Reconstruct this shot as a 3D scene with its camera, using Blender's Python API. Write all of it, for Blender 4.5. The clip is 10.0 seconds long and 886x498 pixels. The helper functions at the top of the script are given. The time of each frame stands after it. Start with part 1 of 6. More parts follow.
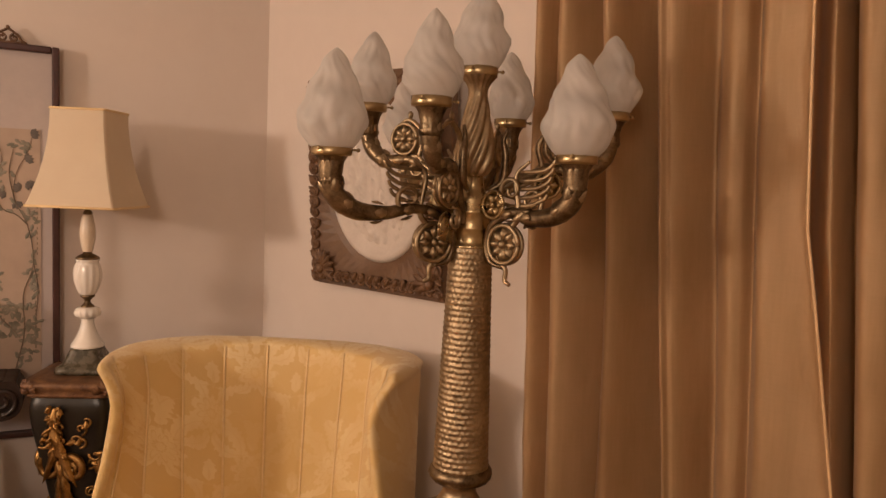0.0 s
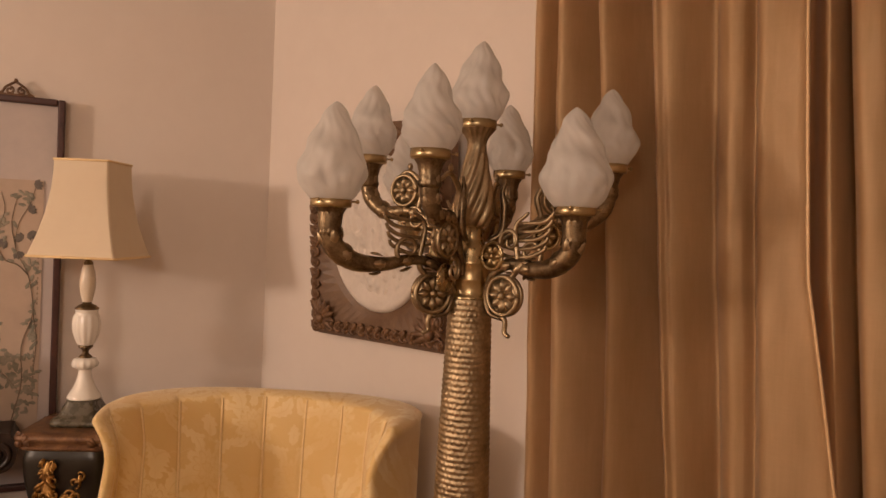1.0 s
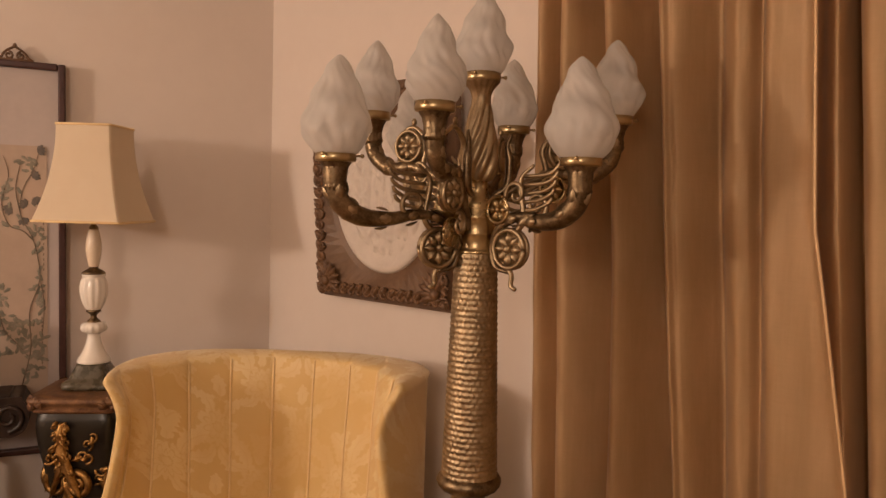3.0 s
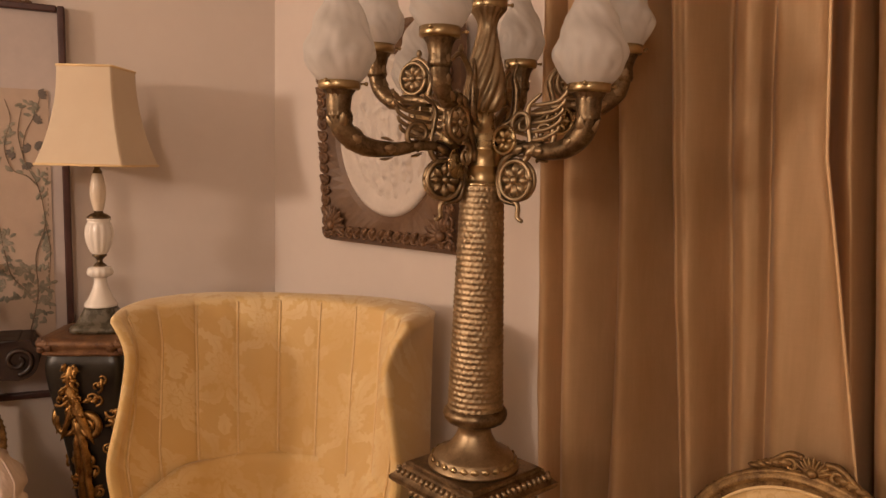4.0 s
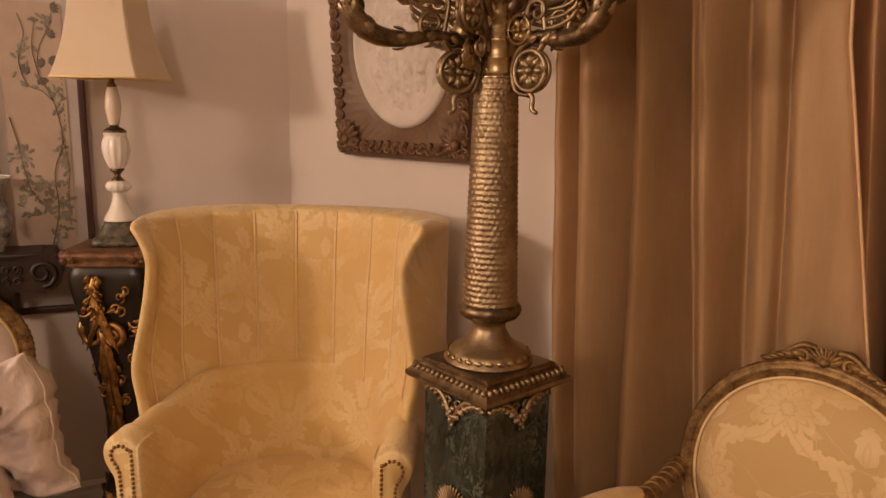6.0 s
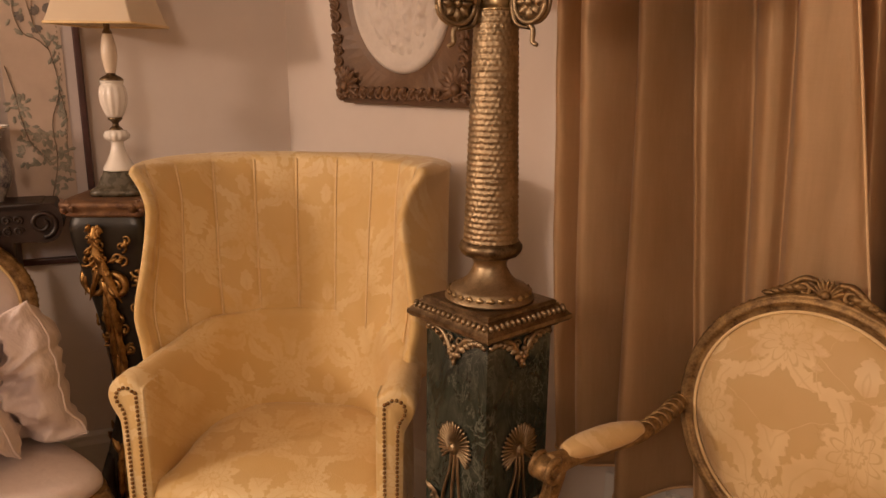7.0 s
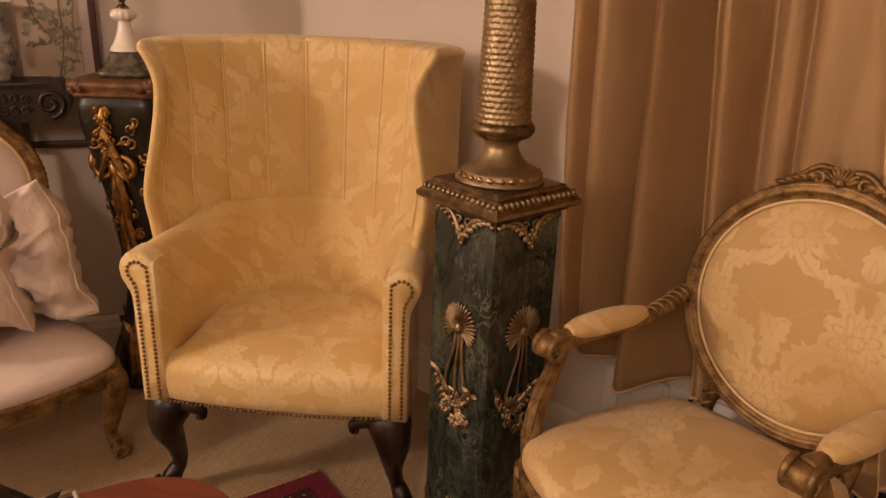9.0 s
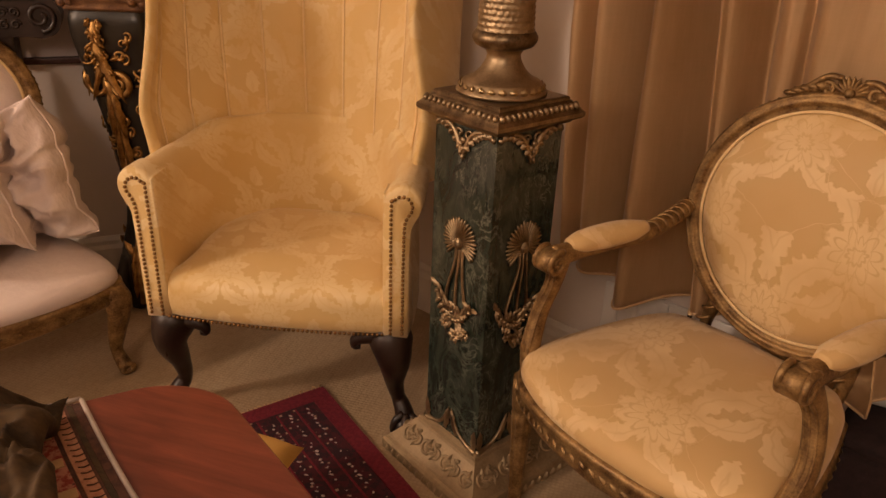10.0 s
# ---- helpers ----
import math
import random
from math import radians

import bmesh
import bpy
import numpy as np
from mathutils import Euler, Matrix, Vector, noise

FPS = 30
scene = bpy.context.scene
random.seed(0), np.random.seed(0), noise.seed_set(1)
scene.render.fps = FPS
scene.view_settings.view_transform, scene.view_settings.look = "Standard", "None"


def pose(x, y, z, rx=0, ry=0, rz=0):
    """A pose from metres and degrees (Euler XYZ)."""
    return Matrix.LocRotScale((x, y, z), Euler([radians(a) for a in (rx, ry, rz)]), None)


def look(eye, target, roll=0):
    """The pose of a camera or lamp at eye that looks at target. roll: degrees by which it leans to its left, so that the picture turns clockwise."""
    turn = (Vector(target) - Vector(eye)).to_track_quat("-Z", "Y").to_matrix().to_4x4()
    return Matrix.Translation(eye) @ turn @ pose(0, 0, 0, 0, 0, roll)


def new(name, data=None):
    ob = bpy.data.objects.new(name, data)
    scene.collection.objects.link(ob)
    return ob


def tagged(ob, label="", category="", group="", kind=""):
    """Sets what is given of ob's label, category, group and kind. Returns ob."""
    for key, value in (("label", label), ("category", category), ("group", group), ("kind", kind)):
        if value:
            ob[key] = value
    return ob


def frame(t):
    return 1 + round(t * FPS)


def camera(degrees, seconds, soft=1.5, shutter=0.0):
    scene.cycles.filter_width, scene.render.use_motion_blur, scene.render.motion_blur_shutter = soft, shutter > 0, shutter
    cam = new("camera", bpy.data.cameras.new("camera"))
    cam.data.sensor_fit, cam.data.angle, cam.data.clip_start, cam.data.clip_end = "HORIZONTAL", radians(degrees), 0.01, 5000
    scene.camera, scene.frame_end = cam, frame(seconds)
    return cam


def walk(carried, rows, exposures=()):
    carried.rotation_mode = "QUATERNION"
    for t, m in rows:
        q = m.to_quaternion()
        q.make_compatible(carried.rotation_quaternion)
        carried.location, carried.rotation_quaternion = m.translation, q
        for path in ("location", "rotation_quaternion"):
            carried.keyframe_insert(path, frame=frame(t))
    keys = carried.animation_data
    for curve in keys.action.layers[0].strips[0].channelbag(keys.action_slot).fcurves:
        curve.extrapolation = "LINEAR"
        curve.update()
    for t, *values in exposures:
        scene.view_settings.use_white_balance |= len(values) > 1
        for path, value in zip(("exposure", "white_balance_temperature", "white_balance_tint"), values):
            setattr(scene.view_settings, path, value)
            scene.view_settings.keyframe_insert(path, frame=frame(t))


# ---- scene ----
# the camera and its walk
cam = camera(62.35, 10.0)
PATH = [
    (0, (0.1997, 1.0878, 1.6546), (-0.2857, 3.0199, 1.4771), 2.54),
    (0.5, (0.2052, 1.0794, 1.6580), (-0.2918, 3.0131, 1.5409), 2.60),
    (1, (0.2051, 1.0926, 1.6602), (-0.2944, 3.0286, 1.6140), 2.53),
    (1.5, (0.2043, 1.0919, 1.6567), (-0.3004, 3.0269, 1.6228), 2.40),
    (2, (0.2018, 1.0885, 1.6510), (-0.2977, 3.0249, 1.6200), 2.15),
    (2.5, (0.2014, 1.0882, 1.6447), (-0.3010, 3.0227, 1.5729), 1.94),
    (4, (0.1999, 1.0980, 1.5695), (-0.3127, 3.0175, 1.3398), 1.50),
    (4.5, (0.2085, 1.0889, 1.5334), (-0.3214, 2.9969, 1.2527), 1.24),
    (5, (0.1953, 1.0985, 1.5130), (-0.3358, 2.9992, 1.1886), 1.19),
    (5.5, (0.2032, 1.0894, 1.4994), (-0.3411, 2.9825, 1.1535), 1.27),
    (7, (0.2170, 1.0775, 1.4150), (-0.3292, 2.9433, 0.9453), 0.56),
    (7.5, (0.2048, 1.0709, 1.3977), (-0.3313, 2.9299, 0.8910), 0.94),
    (8, (0.2121, 1.0705, 1.3636), (-0.3336, 2.9114, 0.8038), 1.43),
    (8.5, (0.2170, 1.0717, 1.3422), (-0.3330, 2.8980, 0.7405), 1.91),
    (9, (0.2191, 1.0582, 1.3303), (-0.3229, 2.8617, 0.6568), 2.22),
    (9.5, (0.2299, 1.0623, 1.3115), (-0.3090, 2.8276, 0.5411), 2.24),
    (10, (0.2232, 1.0569, 1.2970), (-0.2948, 2.7914, 0.4466), 2.30),
]
walk(cam, [(t, look(eye, target, roll)) for t, eye, target, roll in PATH],
     [(0, -0.07, 6150, 11), (2.5, -0.07, 6180, 11), (5, -0.07, 6300, 12), (7.5, -0.07, 6400, 13), (10, 0.0, 6450, 13.5)])

# ---- light ----
world = bpy.data.worlds.new("World")
scene.world = world
world.use_nodes = True
world.node_tree.nodes["Background"].inputs[0].default_value = (1.0, 0.72, 0.46, 1)
world.node_tree.nodes["Background"].inputs[1].default_value = 0.05


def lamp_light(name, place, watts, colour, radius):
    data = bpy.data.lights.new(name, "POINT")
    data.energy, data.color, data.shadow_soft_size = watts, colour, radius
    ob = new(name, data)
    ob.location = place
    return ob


# unseen side lamp, placed by the lampshade's shadow; soft fill added behind the camera
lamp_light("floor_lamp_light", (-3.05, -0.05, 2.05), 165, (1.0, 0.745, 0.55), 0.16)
lamp_light("added_fill_light", (0.0, -0.95, 2.40), 80, (1.0, 0.745, 0.55), 0.35)


# ---- materials ----
def material(name):
    m = bpy.data.materials.new(name)
    m.use_nodes = True
    t = m.node_tree
    b = t.nodes["Principled BSDF"]
    return m, t, b


def link(t, a, b):
    t.links.new(a, b)


def coords(t, scale=(1, 1, 1), kind="Object"):
    c = t.nodes.new("ShaderNodeTexCoord")
    mp = t.nodes.new("ShaderNodeMapping")
    mp.inputs["Scale"].default_value = scale
    link(t, c.outputs[kind], mp.inputs["Vector"])
    return mp.outputs["Vector"]


def noise_tex(t, vec, scale, detail=4.0, rough=0.55, distort=0.0):
    n = t.nodes.new("ShaderNodeTexNoise")
    n.inputs["Scale"].default_value = scale
    n.inputs["Detail"].default_value = detail
    n.inputs["Roughness"].default_value = rough
    n.inputs["Distortion"].default_value = distort
    link(t, vec, n.inputs["Vector"])
    return n.outputs["Fac"]


def ramp(t, fac, stops):
    r = t.nodes.new("ShaderNodeValToRGB")
    e = r.color_ramp.elements
    e[0].position, e[0].color = stops[0][0], (*stops[0][1], 1)
    e[1].position, e[1].color = stops[-1][0], (*stops[-1][1], 1)
    for p, c in stops[1:-1]:
        x = e.new(p)
        x.color = (*c, 1)
    link(t, fac, r.inputs["Fac"])
    return r.outputs["Color"]


def mixc(t, fac, a, b, mode="MIX"):
    n = t.nodes.new("ShaderNodeMix")
    n.data_type, n.blend_type = "RGBA", mode
    for sock, v in ((n.inputs[0], fac), (n.inputs[6], a), (n.inputs[7], b)):
        if isinstance(v, (int, float)):
            sock.default_value = v
        elif isinstance(v, tuple):
            sock.default_value = (*v, 1)
        else:
            link(t, v, sock)
    return n.outputs[2]


def maths(t, op, a, b=0.0):
    n = t.nodes.new("ShaderNodeMath")
    n.operation = op
    for sock, v in ((n.inputs[0], a), (n.inputs[1], b)):
        if isinstance(v, (int, float)):
            sock.default_value = v
        else:
            link(t, v, sock)
    return n.outputs[0]


def bump(t, b, height, strength=0.3, dist=0.002):
    n = t.nodes.new("ShaderNodeBump")
    n.inputs["Strength"].default_value = strength
    n.inputs["Distance"].default_value = dist
    link(t, height, n.inputs["Height"])
    link(t, n.outputs["Normal"], b.inputs["Normal"])


def simple(name, c1, c2, scale, rough=0.5, metal=0.0, bump_s=0.0, bump_scale=None, dist=0.001, rough2=None, stretch=(1, 1, 1)):
    """Two tones by noise at two scales, with fine relief."""
    m, t, b = material(name)
    v = coords(t, stretch)
    big = noise_tex(t, v, scale, 5, 0.6)
    fine = noise_tex(t, v, scale * 7, 3, 0.6)
    f = maths(t, "ADD", maths(t, "MULTIPLY", big, 0.7), maths(t, "MULTIPLY", fine, 0.3))
    link(t, ramp(t, f, [(0.35, c1), (0.65, c2)]), b.inputs["Base Color"])
    b.inputs["Metallic"].default_value = metal
    r = ramp(t, big, [(0.3, (rough,) * 3), (0.7, ((rough2 or rough + 0.12),) * 3)])
    link(t, r, b.inputs["Roughness"])
    if bump_s:
        bump(t, b, noise_tex(t, v, bump_scale or scale * 6, 4, 0.6), bump_s, dist)
    return m


def damask(name, ground, motif, size=0.11, gloss=0.5, start=(0.0, 0.0)):
    """Woven silk with mirrored flower heads and curling acanthus leaves, satin against matt, and fine threads."""
    m, t, b = material(name)
    v = coords(t, (1, 1, 1))
    sep = t.nodes.new("ShaderNodeSeparateXYZ")
    link(t, v, sep.inputs[0])

    def wander(scale, much):
        return maths(t, "MULTIPLY", maths(t, "SUBTRACT", noise_tex(t, v, scale, 2), 0.5), much * size)

    up = maths(t, "ADD", maths(t, "ADD", maths(t, "MULTIPLY", sep.outputs["Y"], 0.85), sep.outputs["Z"]), start[1])
    side = maths(t, "ADD", maths(t, "ADD", sep.outputs["X"], maths(t, "MULTIPLY", sep.outputs["Y"], 0.12)), start[0])
    # in units of half a repeat: mx 0 to 1 from the mirror line, mz 0 to 2.6 upwards
    mx = maths(t, "DIVIDE", maths(t, "ADD", maths(t, "PINGPONG", maths(t, "ADD", side, wander(7, 0.12)), size), wander(3.6 / size, 0.14)), size)
    drop = maths(t, "DIVIDE", maths(t, "ADD", up, wander(3.3 / size, 0.16)), size)
    mz = maths(t, "MULTIPLY", maths(t, "FRACT", maths(t, "DIVIDE", drop, 2.6)), 2.6)
    near = []

    def flower(fx, fz, rad, petals, tall):
        dx, dz = maths(t, "SUBTRACT", mx, fx), maths(t, "MULTIPLY", maths(t, "SUBTRACT", mz, fz), 1 / tall)
        r = maths(t, "SQRT", maths(t, "ADD", maths(t, "MULTIPLY", dx, dx), maths(t, "MULTIPLY", dz, dz)))
        ang = maths(t, "ARCTAN2", dz, dx)
        pet = maths(t, "ABSOLUTE", maths(t, "COSINE", maths(t, "MULTIPLY", ang, petals * 0.5)))
        q = maths(t, "DIVIDE", r, maths(t, "ADD", maths(t, "MULTIPLY", pet, 0.30 * rad), 0.70 * rad))
        near.append(q)
        # dark lines between the rings of petals
        ring = maths(t, "ABSOLUTE", maths(t, "SUBTRACT", maths(t, "ADD", q, maths(t, "MULTIPLY", pet, -0.16)), 0.46))
        core = maths(t, "ABSOLUTE", maths(t, "SUBTRACT", q, 0.22))
        return maths(t, "MINIMUM", ring, core)

    def acanthus(x0, z0, angle, ln, wd, curl, teeth):
        dx, dz = maths(t, "SUBTRACT", mx, x0), maths(t, "SUBTRACT", mz, z0)
        ca, sa = math.cos(radians(angle)), math.sin(radians(angle))
        u = maths(t, "DIVIDE", maths(t, "ADD", maths(t, "MULTIPLY", dx, ca), maths(t, "MULTIPLY", dz, sa)), ln)
        w = maths(t, "SUBTRACT", maths(t, "MULTIPLY", dz, ca), maths(t, "MULTIPLY", dx, sa))
        uu = maths(t, "MULTIPLY", u, maths(t, "SUBTRACT", 1.0, u))
        w = maths(t, "ABSOLUTE", maths(t, "SUBTRACT", w, maths(t, "MULTIPLY", uu, curl)))
        saw = maths(t, "FRACT", maths(t, "SUBTRACT", maths(t, "MULTIPLY", u, teeth), maths(t, "MULTIPLY", w, 4.0)))
        body = maths(t, "MULTIPLY", maths(t, "SQRT", maths(t, "MAXIMUM", uu, 0.0005)), maths(t, "ADD", maths(t, "MULTIPLY", saw, -0.9 * wd), 2.9 * wd))
        near.append(maths(t, "DIVIDE", w, body))
        return maths(t, "ADD", w, 0.03)

    lines = [flower(0.0, 0.62, 0.56, 11, 1.05), flower(1.0, 1.92, 0.52, 9, 1.15)]
    for leaf_at in ((0.10, 0.30, -18, 0.85, 0.15, -0.7, 6), (0.28, 0.95, 48, 0.95, 0.17, 0.9, 6), (0.02, 1.15, 78, 0.80, 0.16, 0.5, 5),
                    (0.95, 1.45, 215, 0.80, 0.14, 0.8, 5), (0.85, 2.25, 140, 0.75, 0.14, -0.7, 5), (1.0, 0.15, 80, 0.62, 0.13, 0.2, 4)):
        lines.append(acanthus(*leaf_at))
    q, rib = near[0], lines[0]
    for a in near[1:]:
        q = maths(t, "MINIMUM", q, a)
    for a in lines[1:]:
        rib = maths(t, "MINIMUM", rib, a)
    q = maths(t, "ADD", q, maths(t, "MULTIPLY", maths(t, "SUBTRACT", noise_tex(t, v, 9.0 / size, 3, 0.6), 0.5), 0.5))
    mask = ramp(t, q, [(0.86, (1, 1, 1)), (1.00, (0.70,) * 3), (1.10, (0.22,) * 3), (1.40, (0, 0, 0))])
    mask = maths(t, "MULTIPLY", mask, ramp(t, rib, [(0.018, (0.40,) * 3), (0.055, (1, 1, 1))]))
    worn = noise_tex(t, v, 5.0, 3)
    mask = maths(t, "MULTIPLY", mask, ramp(t, worn, [(0.36, (0.22,) * 3), (0.60, (1, 1, 1))]))
    tone = noise_tex(t, v, 3.0, 3)
    g2 = mixc(t, tone, tuple(x * 0.90 for x in ground), tuple(min(1, x * 1.08) for x in ground))
    link(t, mixc(t, mask, g2, motif), b.inputs["Base Color"])
    rr = ramp(t, mask, [(0.0, (gloss + 0.12,) * 3), (1.0, (gloss - 0.10,) * 3)])
    link(t, rr, b.inputs["Roughness"])
    b.inputs["Sheen Weight"].default_value = 0.25
    b.inputs["Sheen Roughness"].default_value = 0.5
    thread = t.nodes.new("ShaderNodeTexWave")
    thread.inputs["Scale"].default_value = 320
    thread.inputs["Distortion"].default_value = 1.5
    link(t, v, thread.inputs["Vector"])
    h = maths(t, "ADD", maths(t, "MULTIPLY", thread.outputs["Fac"], 0.25), maths(t, "ADD", maths(t, "MULTIPLY", mask, 0.15), maths(t, "MULTIPLY", noise_tex(t, v, 20, 3), 0.9)))
    bump(t, b, h, 0.3, 0.002)
    return m


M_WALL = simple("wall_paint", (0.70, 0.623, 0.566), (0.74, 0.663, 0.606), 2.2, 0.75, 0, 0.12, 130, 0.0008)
# wall paint darkened for the unseen walls, so they bounce less fill light
M_FARWALL = simple("low_bounce_wall_paint", (0.34, 0.27, 0.205), (0.38, 0.305, 0.235), 2.2, 0.8, 0, 0.12, 130, 0.0008)
M_CEIL = simple("ceiling_paint", (0.74, 0.70, 0.64), (0.78, 0.74, 0.68), 2.0, 0.85)
M_TRIM = simple("white_gloss_paint", (0.74, 0.70, 0.66), (0.80, 0.77, 0.72), 4.0, 0.35, 0, 0.05, 40)
M_GOLD_DAMASK = damask("gold_damask", (0.70, 0.48, 0.18), (0.82, 0.645, 0.345), 0.115, 0.48, (0.02, 0.05))
M_CREAM_DAMASK = damask("pale_gold_damask", (0.585, 0.385, 0.155), (0.775, 0.59, 0.32), 0.150, 0.48, (-0.042, 0.02))
M_PIPING = simple("gold_piping", (0.76, 0.55, 0.27), (0.82, 0.64, 0.36), 60, 0.5, 0, 0.3, 400)
M_WHITE_CLOTH = simple("white_satin", (0.72, 0.61, 0.575), (0.80, 0.70, 0.66), 8, 0.5, 0, 0.6, 22, 0.006)
M_CUSHION = simple("crumpled_white_satin", (0.72, 0.61, 0.575), (0.80, 0.70, 0.66), 10, 0.5, 0, 1.0, 11, 0.016, None, (1, 0.6, 1))
M_NAIL = simple("antique_nail", (0.20, 0.10, 0.035), (0.36, 0.20, 0.07), 60, 0.35, 0.9)
M_DARKWOOD = simple("dark_polished_wood", (0.012, 0.006, 0.004), (0.030, 0.014, 0.009), 18, 0.36, 0, 0.15, 60)
M_BLACKWOOD = simple("black_lacquer", (0.007, 0.006, 0.004), (0.018, 0.014, 0.009), 14, 0.28, 0, 0.1, 40)
M_BRASS = simple("aged_brass", (0.25, 0.19, 0.115), (0.46, 0.355, 0.225), 25, 0.38, 1.0, 0.25, 120, 0.0006)
M_BRASS_DARK = simple("dark_bronze_patina", (0.085, 0.060, 0.036), (0.32, 0.235, 0.14), 32, 0.28, 1.0, 0.4, 90, 0.001, 0.5)
M_BRASS_POL = simple("polished_brass", (0.38, 0.285, 0.155), (0.50, 0.385, 0.215), 20, 0.24, 1.0, 0.1, 60, 0.0005)
M_GILT = simple("gilded_mount", (0.16, 0.085, 0.028), (0.52, 0.31, 0.11), 40, 0.3, 1.0, 0.5, 140, 0.001, 0.5)
M_GILTWOOD = simple("worn_giltwood", (0.085, 0.042, 0.016), (0.42, 0.27, 0.11), 34, 0.36, 0.6, 0.5, 120, 0.0012, 0.6)
M_GILTBASE = simple("pale_gilt_plaster", (0.25, 0.18, 0.10), (0.40, 0.30, 0.175), 22, 0.5, 0.35, 0.6, 60, 0.002)
M_FRAME = simple("carved_walnut_gilt", (0.085, 0.042, 0.020), (0.21, 0.115, 0.056), 30, 0.38, 0.2, 0.6, 80, 0.002)
M_FRAMESLIP = simple("red_brown_wood_slip", (0.11, 0.058, 0.028), (0.18, 0.10, 0.05), 12, 0.4, 0, 0.2, 60)
M_PLASTER = simple("white_plaster", (0.58, 0.52, 0.47), (0.67, 0.61, 0.555), 12, 0.6, 0, 0.2, 60)
M_MILKGLASS = simple("white_milk_glass", (0.82, 0.78, 0.72), (0.86, 0.83, 0.78), 6, 0.12)
M_ALABASTER = simple("cream_alabaster", (0.70, 0.60, 0.47), (0.80, 0.70, 0.57), 14, 0.18)
M_PICFRAME = simple("dark_ebony_frame", (0.040, 0.015, 0.013), (0.075, 0.028, 0.023), 30, 0.3)
M_MAT = simple("pale_silk_mount", (0.47, 0.42, 0.41), (0.54, 0.48, 0.46), 5, 0.6, 0, 0.1, 300)
M_SILK = simple("aged_painting_silk", (0.42, 0.33, 0.265), (0.52, 0.415, 0.335), 3, 0.65, 0, 0.1, 300)
M_INK = simple("ink_branch", (0.16, 0.13, 0.10), (0.26, 0.20, 0.15), 40, 0.7)
M_INKLEAF = simple("ink_leaf", (0.15, 0.15, 0.12), (0.36, 0.33, 0.27), 22, 0.7)
M_INKDARK = simple("ink_blossom", (0.09, 0.085, 0.08), (0.20, 0.17, 0.15), 30, 0.7)
M_CHINA = simple("blue_white_porcelain", (0.02, 0.025, 0.06), (0.55, 0.53, 0.50), 26, 0.12)
M_VELVET = simple("brown_velvet", (0.016, 0.010, 0.005), (0.105, 0.062, 0.025), 9, 0.8, 0, 0.5, 22, 0.004, None, (0.5, 2.2, 1))
M_OTTOMAN = simple("dark_plum_cloth", (0.012, 0.007, 0.009), (0.035, 0.02, 0.022), 60, 0.9, 0, 0.5, 300, 0.002)
M_RUNTAN = simple("runner_tan_braid", (0.36, 0.15, 0.085), (0.56, 0.30, 0.18), 90, 0.9, 0, 0.6, 260, 0.002)
M_RUNCREAM = simple("runner_cream_block", (0.50, 0.33, 0.16), (0.62, 0.42, 0.22), 60, 0.9, 0, 0.4, 300)
M_STONE = simple("dark_mottled_stone", (0.035, 0.030, 0.018), (0.12, 0.10, 0.065), 45, 0.22)
M_STANDTOP = simple("worn_red_brown_gilding", (0.075, 0.032, 0.016), (0.24, 0.125, 0.055), 30, 0.42, 0.3, 0.6, 70, 0.002)
M_CABLE = simple("black_cable", (0.01, 0.01, 0.01), (0.02, 0.02, 0.02), 30, 0.4)
M_YELLOW = simple("yellow_cotton", (0.66, 0.40, 0.10), (0.72, 0.47, 0.15), 20, 0.7, 0, 0.3, 150)


def make_glass():
    m, t, b = material("frosted_glass")
    v = coords(t)
    col = ramp(t, noise_tex(t, v, 14, 3), [(0.3, (0.72, 0.71, 0.69)), (0.7, (0.82, 0.80, 0.78))])
    link(t, col, b.inputs["Base Color"])
    b.inputs["Roughness"].default_value = 0.42
    b.inputs["Specular IOR Level"].default_value = 0.5
    bump(t, b, noise_tex(t, v, 240, 3), 0.15, 0.0005)
    tr = t.nodes.new("ShaderNodeBsdfTranslucent")
    link(t, col, tr.inputs["Color"])
    mx = t.nodes.new("ShaderNodeMixShader")
    mx.inputs[0].default_value = 0.42
    link(t, b.outputs[0], mx.inputs[1])
    link(t, tr.outputs[0], mx.inputs[2])
    clear = t.nodes.new("ShaderNodeBsdfTransparent")
    m2 = t.nodes.new("ShaderNodeMixShader")
    m2.inputs[0].default_value = 0.14
    link(t, mx.outputs[0], m2.inputs[1])
    link(t, clear.outputs[0], m2.inputs[2])
    link(t, m2.outputs[0], t.nodes["Material Output"].inputs["Surface"])
    return m


def make_shade():
    m, t, b = material("parchment_shade")
    v = coords(t)
    col = ramp(t, noise_tex(t, v, 6, 4), [(0.3, (0.78, 0.66, 0.49)), (0.7, (0.84, 0.73, 0.56))])
    link(t, col, b.inputs["Base Color"])
    b.inputs["Roughness"].default_value = 0.7
    bump(t, b, noise_tex(t, v, 220, 2), 0.2, 0.0006)
    tr = t.nodes.new("ShaderNodeBsdfTranslucent")
    link(t, col, tr.inputs["Color"])
    mx = t.nodes.new("ShaderNodeMixShader")
    mx.inputs[0].default_value = 0.22
    link(t, b.outputs[0], mx.inputs[1])
    link(t, tr.outputs[0], mx.inputs[2])
    link(t, mx.outputs[0], t.nodes["Material Output"].inputs["Surface"])
    return m


